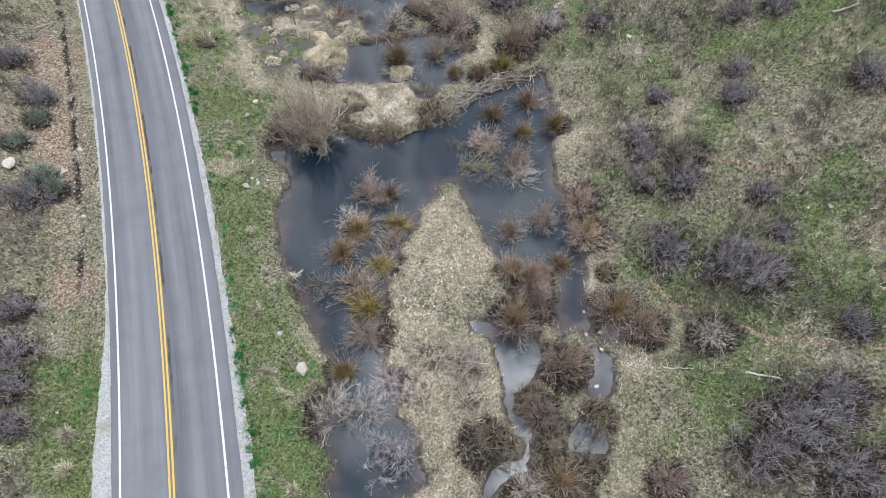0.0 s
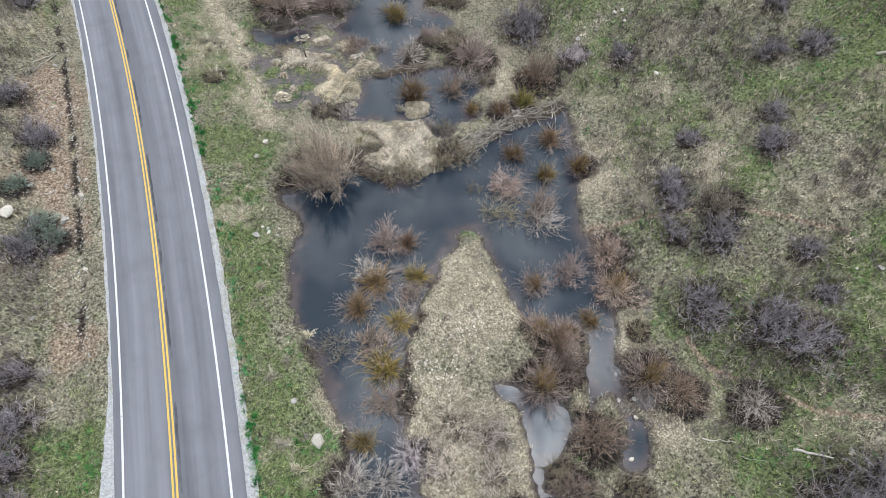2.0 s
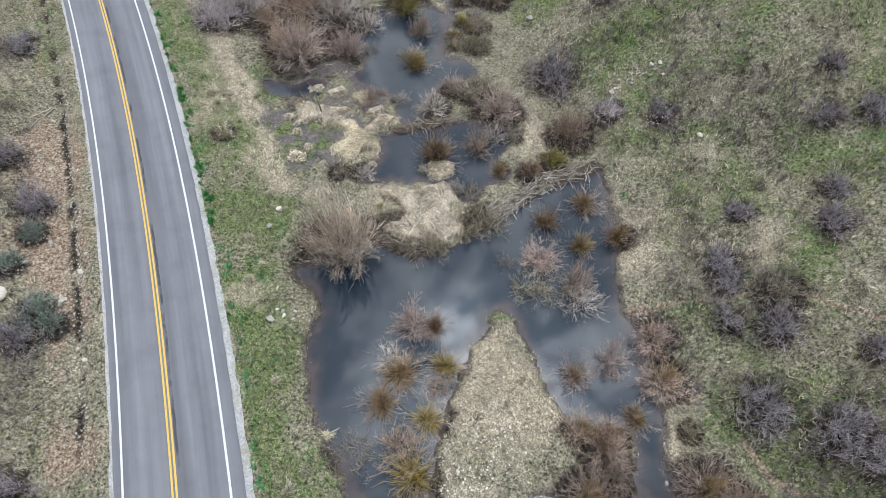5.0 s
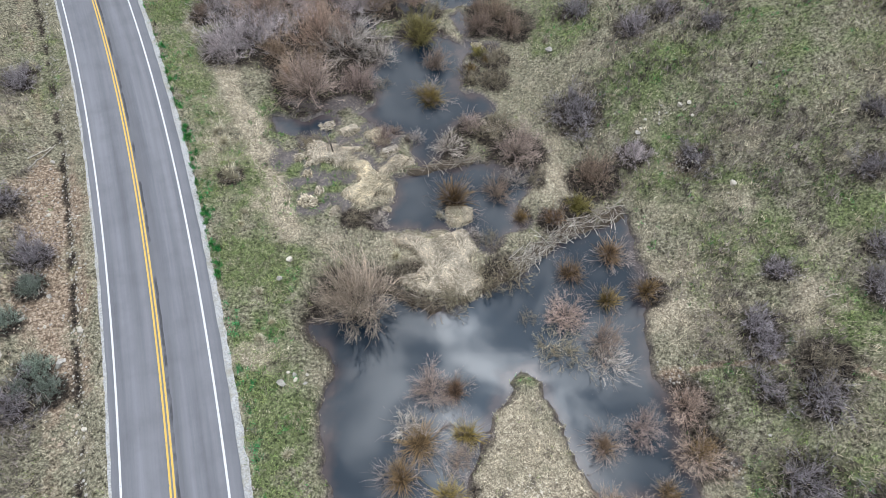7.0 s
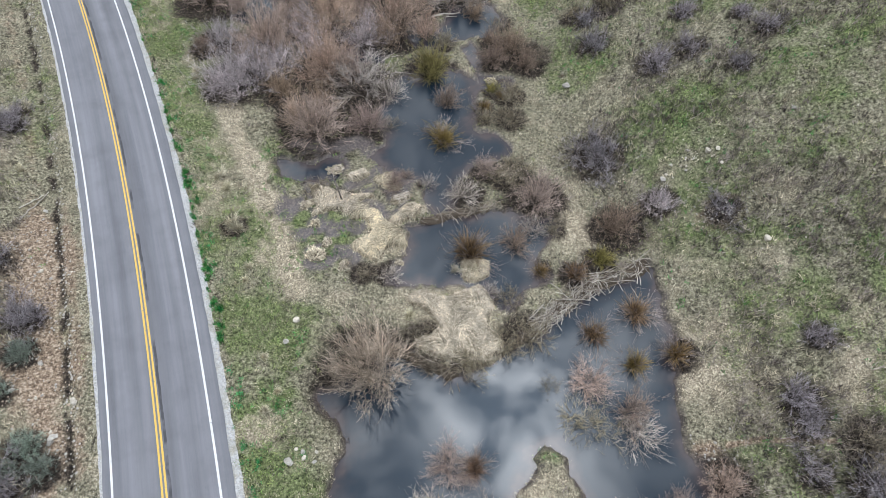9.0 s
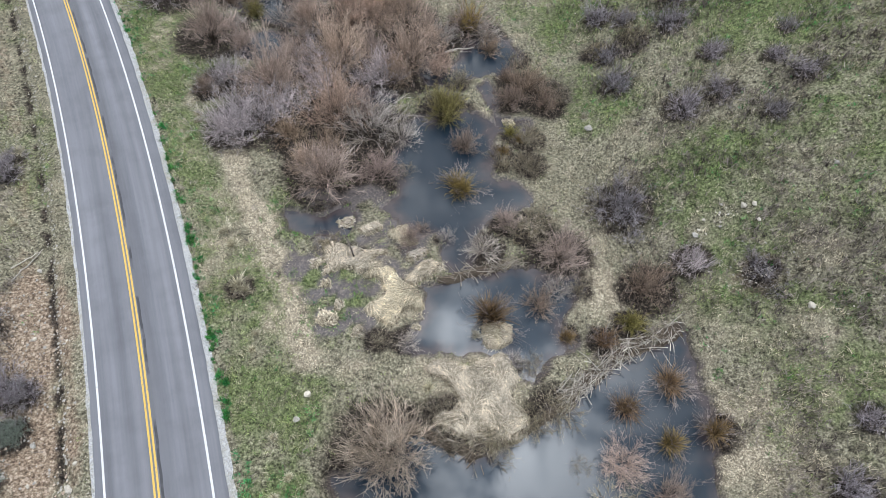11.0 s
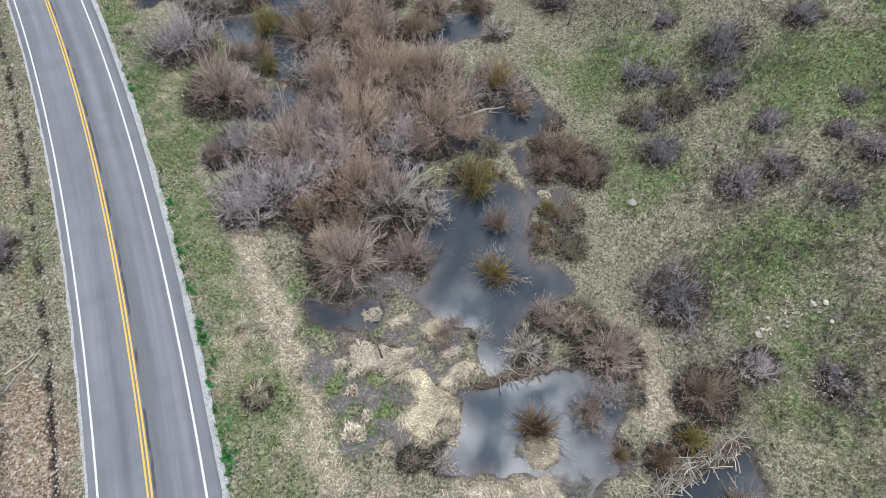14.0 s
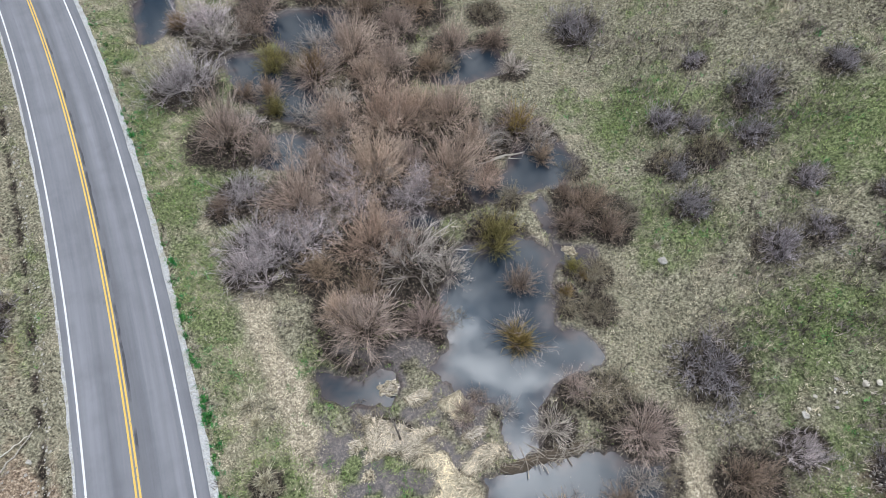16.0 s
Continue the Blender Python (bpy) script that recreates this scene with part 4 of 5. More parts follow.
def zones(x, y, low, high):
    """How green, how strawy and how bare the ground is."""
    d = off_road(x, y)
    up = x - hill_foot(y)
    # the patches run aslant and bend
    u, v = 0.82 * x + 0.57 * y, 0.82 * y - 0.57 * x
    u, v = u + 3.0 * (rough(u, v, 2.4, 301, 3) - 0.5), v + 3.0 * (rough(u, v, 2.4, 303, 3) - 0.5)
    wide = rough(u, v, 8.0, 41)
    edge = np.minimum(low, high)
    slope = step(2.5, 8, up)
    green = (0.21 + 0.9 * (wide - 0.5) + 1.2 * (rough(u, v, 2.5, 43, 3) - 0.5) + 0.85 * spots(x, y, LUSH_SPOTS) + 0.10 * slope) * (1 - 0.7 * spots(x, y, STRAW_SPOTS))
    green = green + 0.42 * step(4.8, 5.4, d) * step(12.0, 7.0, d)
    straw = 0.08 + 0.06 * step(5.5, 7, d) * step(16, 12, d) + 1.5 * (rough(u, v, 3.2, 57, 4) - 0.5) + 0.72 * spots(x, y, STRAW_SPOTS) + 1.15 * np.exp(-(near_line(x, y, STRAW_TRACK) / 0.85) ** 2) + slope * (0.14 - 0.30 * step(40, 62, y))
    straw = straw + (0.25 * np.exp(-edge.clip(0) / 1.2) * step(0, .5, edge)) * step(50, 42, y) - 0.45 * spots(x, y, MUD_SPOTS)
    bare = -0.15 + 1.0 * spots(x, y, BARE_SPOTS) + 1.7 * np.exp(-(np.minimum(near_line(x, y, TRAIL_SOUTH), near_line(x, y, TRAIL_NORTH)) / 0.16) ** 2)
    bare = bare + 0.52 * np.exp(-((-d - 7.2) / 0.9) ** 2) * step(12, 22, y) + 0.35 * np.exp(-((-d - 4.9) / 0.4) ** 2) * step(20, 30, y) + 0.05 * step(7, 9, -d) * step(18, 11, -d) * step(22, 40, y)
    green = green * (1 - 0.75 * np.exp(-edge.clip(0) / 3.0) * step(42, 46, y) * step(-14, -9, x))
    green = green * (1 - 0.7 * step(7, 10, -d) * step(20, 30, y))
    return green, straw, bare


def litter_shade(x, y):
    """Dead leaves and twigs that lie about the shrubs, together with the shade under their crowns, painted as one dark
    patch.
    """
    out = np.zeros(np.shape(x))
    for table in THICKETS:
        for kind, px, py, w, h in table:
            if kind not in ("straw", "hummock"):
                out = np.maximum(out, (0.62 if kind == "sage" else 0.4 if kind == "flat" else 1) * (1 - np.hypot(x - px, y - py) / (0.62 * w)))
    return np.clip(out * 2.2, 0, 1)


def core(lo, hi, pitch, far):
    """Even steps from lo to hi, then ever longer ones out to far."""
    mid = list(np.arange(lo, hi + 1e-6, pitch))
    left, right, s = [lo], [mid[-1]], pitch
    while right[-1] < far:
        s *= 1.5
        right.append(right[-1] + s)
        left.append(left[-1] - s)
    return np.array(left[:0:-1] + mid + right[1:])


def build_ground():
    gx, gy = core(-70, 46, 0.28, 1500), core(-4, 104, 0.28, 1500)
    x, y = np.meshgrid(gx, gy)
    low, high = low_edge(x, y), high_edge(x, y)
    z = ground_height(x, y, low, high)
    z = np.where(np.abs(off_road(x, y)) < 4.9, np.minimum(z, ROAD_Z - 0.02), z)
    z = z - 0.02 * np.clip(np.hypot(x, y - 50) - 200, 0, 500)
    nx, ny = len(gx), len(gy)
    idx = np.arange(nx * ny).reshape(ny, nx)
    faces = np.stack([idx[:-1, :-1], idx[:-1, 1:], idx[1:, 1:], idx[1:, :-1]], axis=-1).reshape(-1, 4)
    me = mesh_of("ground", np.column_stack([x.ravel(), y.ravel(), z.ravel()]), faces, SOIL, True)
    g, s, b = zones(x, y, low, high)
    note(me, "zone", np.column_stack([g.ravel(), s.ravel(), b.ravel()]).clip(-1, 2))
    edge = np.minimum(low, high)
    marsh = step(0.25, 0.5, spots(x, y, MUD_SPOTS)) * step(0.42, 0.54, rough(x, y, 1.2, 83, 4))
    ditch = 1.0 * np.exp(-((-off_road(x, y) - 5.75 - 0.5 * (rough(x, y, 3, 87) - 0.5)) / 0.4) ** 2) * step(17, 25, y) * step(0.33, 0.55, rough(x, y, 1.2, 85, 3))
    # painted shade and litter under shrubs; the ditch takes the same dark colour
    note(me, "litter_shade", np.maximum(litter_shade(x, y), ditch).ravel())
    note(me, "wet", np.maximum(step(0.42, 0.05, edge) * 0.95, marsh).ravel())
    tagged(new("ground", me), "uneven spring meadow of dry and green grass", "ground", kind="structure")


def build_water(name, edge, level, box, label):
    gx, gy = np.arange(box[0], box[1], 0.3), np.arange(box[2], box[3], 0.3)
    x, y = np.meshgrid(gx, gy)
    d = edge(x, y)
    idx = np.arange(x.size).reshape(x.shape)
    keep = (d[:-1, :-1] < 0.9) & (d[1:, 1:] < 0.9) & (d[:-1, 1:] < 0.9) & (d[1:, :-1] < 0.9)
    faces = np.stack([idx[:-1, :-1], idx[:-1, 1:], idx[1:, 1:], idx[1:, :-1]], axis=-1)[keep]
    used, inverse = np.unique(faces.ravel(), return_inverse=True)
    me = mesh_of(name, np.column_stack([x.ravel(), y.ravel(), np.full(x.size, level)])[used], inverse.reshape(-1, 4), WATER, True)
    note(me, "depth", step(-0.1, 1.7, -d).ravel()[used])
    tagged(new(name, me), label, "water", kind="structure")


def strip(name, left, right, z, material, label, lift=0.0, jag=0.0, step_m=1.0, category="road"):
    """A band along the road between two offsets from its centre line."""
    ys = np.arange(-25, 150, step_m)
    c, s = road_x(ys), road_slope(ys)
    k = 1 / np.sqrt(1 + s * s)
    n = 13 if name == "road" else 3
    rows_ = []
    lo, hi = left if not callable(left) else left(ys), right if not callable(right) else right(ys)
    left, right = float(np.mean(lo)), float(np.mean(hi))
    for j, u in enumerate(np.linspace(0, 1, n)):
        o = lo + (hi - lo) * u
        o = o + (jag * (rough(ys, ys * 0 + left * 7, 0.9, 31, 4) - 0.5) if j in (0, n - 1) else 0)
        rows_.append(np.column_stack([c + o * k, ys - o * s * k, np.full(len(ys), z + lift)]))
    v = np.stack(rows_, 1)
    idx = np.arange(len(ys) * n).reshape(len(ys), n)
    faces = np.stack([idx[:-1, :-1], idx[:-1, 1:], idx[1:, 1:], idx[1:, :-1]], axis=-1).reshape(-1, 4)
    me = mesh_of(name, v.reshape(-1, 3), faces, material, True)
    note(me, "across", np.tile(np.linspace(0, 1, n), len(ys)))
    uv = me.uv_layers.new(name="along_road")
    u2 = np.column_stack([np.tile(np.linspace(left, right, n), len(ys)), np.repeat(ys, n)])[faces.ravel()]
    uv.data.foreach_set("uv", u2.astype(np.float32).ravel())
    return tagged(new(name, me), label, category, kind="structure")


# ---- plants ----
def grow(seed, stems, spread, reach, arch, twigs, twig_len, fine, thick, heads, scatter, segs=5, wild=0.21):
    """Lines of a many-stemmed plant of unit radius and unit height: arching stems in a few bundles, twigs on them and fine twigs on those."""
    rng = np.random.default_rng(seed)

    def unit(v):
        return v / (np.linalg.norm(v, axis=-1, keepdims=True) + 1e-9)
    root = rng.normal(0, scatter, (heads, 2))
    head = rng.integers(0, heads, stems)
    polar = np.radians(spread) * rng.uniform(0.02, 1, stems) ** 0.55
    turn = rng.uniform(0, 2 * np.pi, stems)
    lobes = rng.uniform(0, 6.28, 4)
    edge = 0.86 + 0.13 * np.sin(2 * turn + lobes[0]) + 0.13 * np.sin(3 * turn + lobes[1]) + 0.10 * np.sin(5 * turn + lobes[2])
    length = rng.uniform(reach, 1.0, stems) * edge * rng.uniform(0.82, 1.12, heads)[head] * (1.0 - 0.6 * scatter)
    s = np.linspace(0, 1, segs)
    bend = polar[:, None] * (1 - 0.45 * arch + 0.85 * arch * s[None] ** 1.3) + np.cumsum(rng.normal(0, wild * 0.5, (stems, segs)), 1)
    yaw = turn[:, None] + np.cumsum(rng.normal(0, wild, (stems, segs)), 1)
    way = np.stack([np.sin(bend) * np.cos(yaw), np.sin(bend) * np.sin(yaw), np.cos(bend)], -1)
    way[:, 0] = 0
    line = np.cumsum(way, 1) * (length / (segs - 1))[:, None, None]
    line[..., :2] += (root[head] + rng.normal(0, 0.035, (stems, 2)))[:, None]
    line[..., 2] = np.maximum(line[..., 2] - 0.04, -0.04)
    bundle = 0.5 * rng.uniform(0, 1, heads)[head] + 0.5 * rng.uniform(0, 1, stems)
    groups = [(line, thick * (1 - 0.8 * s[None]) * rng.uniform(0.6, 1.3, (stems, 1)), 0.0, 0.8, bundle)]
    parent, tone = line, bundle
    for level, (count, size) in enumerate(((twigs, twig_len), (fine, twig_len * 0.62))):
        if not count:
            break
        k = parent.shape[1]
        i = rng.integers(0, len(parent), count)
        at = rng.uniform(0.32 if level == 0 else 0.15, 1.0, count) ** 0.8 * (k - 1)
        j = np.minimum(at.astype(int), k - 2)
        f = (at - j)[:, None]
        start = parent[i, j] * (1 - f) + parent[i, j + 1] * f
        way = unit(parent[i, j + 1] - parent[i, j])
        way = unit(way + rng.normal(0, 0.38 if level == 0 else 0.55, (count, 3)) + np.array([0, 0, 0.10]))
        u = np.linspace(0, 1, 3 - level)[None, :, None]
        ln = (size * rng.uniform(0.5, 1.25, count))[:, None, None]
        tw = start[:, None] + ln * (way[:, None] * u + rng.normal(0, 0.12, (count, 1, 3)) * u * u)
        tw[..., 2] = np.maximum(tw[..., 2], -0.03)
        r = thick * (0.60 if level == 0 else 0.50) * (1 - 0.4 * u[..., 0]) * rng.uniform(0.7, 1.25, (count, 1))
        tone = tone[i]
        groups.append((tw, r, 0.35 if level == 0 else 0.6, 1.0, tone))
        parent = tw
    return groups


def spikes(lines, radii):
    """Three-sided tubes along lines (n, k, 3) that end in a point: verts, triangles and each vertex's place along its line."""
    lines, radii = np.asarray(lines, float), np.asarray(radii, float)
    n, k, _ = lines.shape
    v, f, t = tubes(lines, np.broadcast_to(radii, (n, k)))
    v, t = v.reshape(n, k * 3, 3), t.reshape(n, k * 3)
    v, t = np.concatenate([v[:, :-3], lines[:, -1:]], 1), t[:, :-2]
    m = (k - 1) * 3 + 1
    one = []
    for ring in range(k - 1):
        for a in range(3):
            b = (a + 1) % 3
            if ring == k - 2:
                one.append((ring * 3 + a, ring * 3 + b, m - 1))
            else:
                one += [(ring * 3 + a, ring * 3 + b, ring * 3 + 3 + b), (ring * 3 + a, ring * 3 + 3 + b, ring * 3 + 3 + a)]
    f = (np.array(one)[None] + m * np.arange(n)[:, None, None]).reshape(-1, 3)
    return v.reshape(-1, 3), f, t.ravel(), m


def plant_mesh(name, groups, material):
    vs, fs, al, bu, base = [], [], [], [], 0
    for line, radius, a, b, bundle in groups:
        v, f, t, m = spikes(line, radius)
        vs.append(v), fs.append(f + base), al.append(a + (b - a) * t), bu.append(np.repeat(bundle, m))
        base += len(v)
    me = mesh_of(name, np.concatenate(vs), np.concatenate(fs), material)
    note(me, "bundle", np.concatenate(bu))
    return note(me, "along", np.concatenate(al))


def scaled(groups, wide, tall):
    return [(line * np.array([wide, wide, tall]), *rest) for line, *rest in groups]


PLANTS = {
    # kind: name, label, category, stems, spread, reach, arch, twigs, twig length, fine twigs, thickness, heads, scatter
    "fawn": ("willow_shrub", "bare pale fawn willow shrub with dense fine twigs", "shrub", 150, 62, 0.6, 0.75, 1100, 0.24, 3800, 0.0058, 7, 0.16),
    "tan": ("willow_shrub", "bare tan willow shrub with radiating stems", "shrub", 120, 76, 0.55, 0.55, 760, 0.27, 1900, 0.0062, 7, 0.09),
    "red": ("willow_shrub", "bare reddish willow shrub with fine twigs", "shrub", 110, 78, 0.5, 0.5, 760, 0.27, 1900, 0.0062, 7, 0.14),
    "lavender": ("willow_shrub", "bare mauve-grey willow shrub", "shrub", 110, 78, 0.45, 0.45, 760, 0.26, 2000, 0.0060, 10, 0.24),
    "brown": ("willow_shrub", "dark brown bare willow shrub", "shrub", 140, 82, 0.45, 0.5, 560, 0.26, 1200, 0.0075, 7, 0.12),
    "ochre": ("willow_shrub", "brown willow shrub with ochre heart and grey outer twigs", "shrub", 200, 66, 0.35, 0.6, 420, 0.22, 400, 0.0080, 5, 0.12),
    "yellow": ("willow_shrub", "yellow-green twigged willow shrub", "shrub", 200, 74, 0.5, 0.5, 700, 0.24, 800, 0.0085, 6, 0.12),
    "sedge": ("sedge_clump", "ochre clump of upright stalks with grey outer twigs", "sedge", 420, 70, 0.35, 0.75, 0, 0.0, 0, 0.0118, 6, 0.10),
    "sage": ("sagebrush", "low grey twiggy sagebrush on the slope", "shrub", 130, 74, 0.4, 0.5, 480, 0.24, 1300, 0.0072, 14, 0.32),
    "leafy": ("leafy_sagebrush", "low blue-green leafy sagebrush on bare soil", "shrub", 130, 80, 0.45, 0.4, 800, 0.24, 1300, 0.010, 14, 0.3),
    "dead": ("dead_brush", "bleached dead brush with arching branches", "dead brush", 80, 92, 0.5, 0.5, 330, 0.34, 600, 0.0085, 5, 0.12),
    "flat": ("flattened_brush", "pale brush pressed flat over the sedge", "dead brush", 110, 97, 0.4, 0.35, 520, 0.3, 1100, 0.0078, 12, 0.32),
    "straw": ("bunchgrass", "pale dry bunchgrass tussock", "grass tuft", 190, 84, 0.45, 0.9, 0, 0, 0, 0.020, 4, 0.12),
    "low": ("scrub_bush", "low drab brown scrub bush", "shrub", 130, 82, 0.4, 0.5, 380, 0.30, 800, 0.0088, 9, 0.3),
    "hummock": ("sedge_hummock", "pale matted sedge hummock standing in mud", "grass tuft", 0, 0, 0, 0, 0, 0, 0, 0, 0, 0),
}


def mound(seed):
    """A lumpy dome of matted sedge and the bent blades that hang over it."""
    rng = np.random.default_rng(seed)
    bm = bmesh.new()
    bmesh.ops.create_icosphere(bm, subdivisions=3, radius=1.0)
    shift = Vector(rng.uniform(0, 50, 3))
    for v in bm.verts:
        p = v.co.copy()
        k = 0.72 + 0.62 * noise.noise(p * 1.3 + shift) + 0.42 * noise.noise(p * 3.1 + shift) + 0.16 * noise.noise(p * 8 + shift)
        v.co = Vector((p.x * k, p.y * k, p.z * (0.75 + 0.5 * noise.noise(p * 2.3 + shift)) + 0.30 * noise.noise(p * 4 + shift)))
        v.co.z = max(v.co.z, -0.3)
    tops = [(v.co.copy(), v.normal.copy()) for v in bm.verts if v.co.z > 0.05]
    lump = bpy.data.meshes.new("mound")
    bm.to_mesh(lump), bm.free()
    lump.materials.append(THATCH)
    n = 640
    pick = rng.integers(0, len(tops), n)
    p, q = np.array([tops[i][0] for i in pick]), np.array([tops[i][0] for i in pick])
    sweep = rng.uniform(0, 6.28)
    lay = sweep + np.array([2.6 * noise.noise(Vector(k) * 1.4 + shift) for k in q]) + rng.normal(0, 0.3, n)
    out = q * np.array([0.35, 0.35, 0]) + np.column_stack([np.cos(lay), np.sin(lay), rng.normal(-0.1, 0.15, n)])
    out /= np.linalg.norm(out, axis=1, keepdims=True)
    u = np.linspace(0, 1, 3)[None, :, None]
    line = p[:, None] + 0.42 * rng.uniform(0.5, 1.2, (n, 1, 1)) * (out[:, None] * u + np.array([0, 0, 0.22]) * u - np.array([0, 0, 0.6]) * u * u)
    return lump, plant_mesh("thatch", [(line, 0.0135 * (1 - 0.5 * u[..., 0]) * np.ones((n, 1)), 0.2, 1.0, rng.uniform(0, 1, n))], BARK["hummock"])


MODELS = {}
for order, (kind, (name, label, category, stems, spread, reach, arch, twigs, tl, fine, thick, heads, scatter)) in enumerate(PLANTS.items()):
    MODELS[kind] = []
    for variant in range(7):
        seed = 100 * order + variant
        if kind == "hummock":
            MODELS[kind].append((name, label, category, list(zip(("mound", "thatch"), mound(variant)))))
            continue
        if variant == 4:
            # three finer-twigged forms for the largest plants
            stems, twigs, fine, thick, heads = int(stems * 1.2), int(twigs * 1.25), int(fine * 1.3), thick * 0.8, heads + 3
            tl = tl * 0.85
        groups = grow(seed, stems, spread, reach, arch, twigs, tl, fine, thick, heads, scatter, 4 if kind in ("sedge", "straw") else 5)
        if kind in ("sedge", "ochre"):
            big = kind == "ochre"
            outer = grow(seed + 50, 120 if big else 50, 92, 0.55, 0.6, 520 if big else 260, 0.28, 1300 if big else 420, 0.0066 if big else 0.0062, 6, 0.13)
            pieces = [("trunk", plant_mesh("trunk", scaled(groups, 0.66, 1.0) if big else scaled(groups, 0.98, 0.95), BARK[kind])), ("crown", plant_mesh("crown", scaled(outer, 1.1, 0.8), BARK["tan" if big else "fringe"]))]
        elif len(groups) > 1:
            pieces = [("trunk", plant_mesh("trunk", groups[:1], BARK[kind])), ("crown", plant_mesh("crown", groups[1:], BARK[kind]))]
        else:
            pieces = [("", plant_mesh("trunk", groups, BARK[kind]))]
        MODELS[kind].append((name, label, category, pieces))


def plant(kind, x, y, width, height, rng):
    name, label, category, pieces = MODELS[kind][int(rng.integers(4, 7) if width > 5 else rng.integers(0, 4))]
    base = tagged(new(name, None if pieces[0][0] else pieces[0][1]), label, category, group=name.replace("_", " ") + "s of the valley")
    px, py = np.array([x]), np.array([y])
    z = max(float(ground_height(px, py)[0]), LOW_WATER - 0.1)
    if float(high_edge(px, py)[0]) < 0:
        z = max(z, HIGH_WATER - 0.1)
    r = 0.5 * width * (1.06 if kind == "sage" else 1.16 if kind == "sedge" else 1.12 if kind in ("hummock", "low", "lavender") else 0.98)
    base.matrix_basis = Matrix.LocRotScale((x, y, z - 0.03), Euler((0, 0, rng.uniform(0, 6.28))), (r * rng.uniform(0.92, 1.1), r * rng.uniform(0.92, 1.1), height))
    for part_name, me in pieces:
        if part_name:
            tagged(child(part_name, me, base), {"trunk": "many stems from one root", "crown": "fine bare twigs", "mound": "lump of matted roots and mud", "thatch": "bent pale blades"}[part_name], kind="stuff")
    return base


def rock_mesh(seed, material):
    rng = np.random.default_rng(seed)
    bm = bmesh.new()
    bmesh.ops.create_icosphere(bm, subdivisions=2, radius=0.5)
    cuts = [(Vector(rng.normal(0, 1, 3)).normalized(), rng.uniform(0.22, 0.42)) for _ in range(14)]
    for v in bm.verts:
        for way, d in cuts:
            over = v.co.dot(way) - d
            if over > 0:
                v.co -= way * over
        v.co *= 1 + 0.06 * noise.noise(v.co * 5 + Vector((seed, 0, 0)))
        v.co.z *= 0.72
    me = bpy.data.meshes.new("rock")
    bm.to_mesh(me), bm.free()
    me.materials.append(material)
    return me


def stones(name, x, y, size, material, label, seed):
    """Many small stones in one mesh."""
    rng = np.random.default_rng(seed)
    p = np.array([(0, 0, 0.6), (1, 0, 0), (0.3, 0.95, 0.05), (-0.8, 0.6, 0), (-0.8, -0.6, 0.1), (0.3, -0.95, 0), (0, 0, -0.5)]) * 0.5
    f = np.array([(0, 1, 2), (0, 2, 3), (0, 3, 4), (0, 4, 5), (0, 5, 1), (6, 2, 1), (6, 3, 2), (6, 4, 3), (6, 5, 4), (6, 1, 5)])
    n = len(x)
    a = rng.uniform(0, 6.28, n)
    c, s = np.cos(a)[:, None], np.sin(a)[:, None]
    q = p[None] * rng.uniform(0.7, 1.3, (n, 7, 1))
    v = np.stack([q[..., 0] * c - q[..., 1] * s, q[..., 0] * s + q[..., 1] * c, q[..., 2]], -1) * size[:, None, None]
    z = ground_height(x, y)
    v += np.stack([x, y, z + size * 0.1], -1)[:, None]
    faces = (f[None] + 7 * np.arange(n)[:, None, None]).reshape(-1, 3)
    return tagged(new(name, mesh_of(name, v.reshape(-1, 3), faces, material)), label, "stones", kind="stuff")


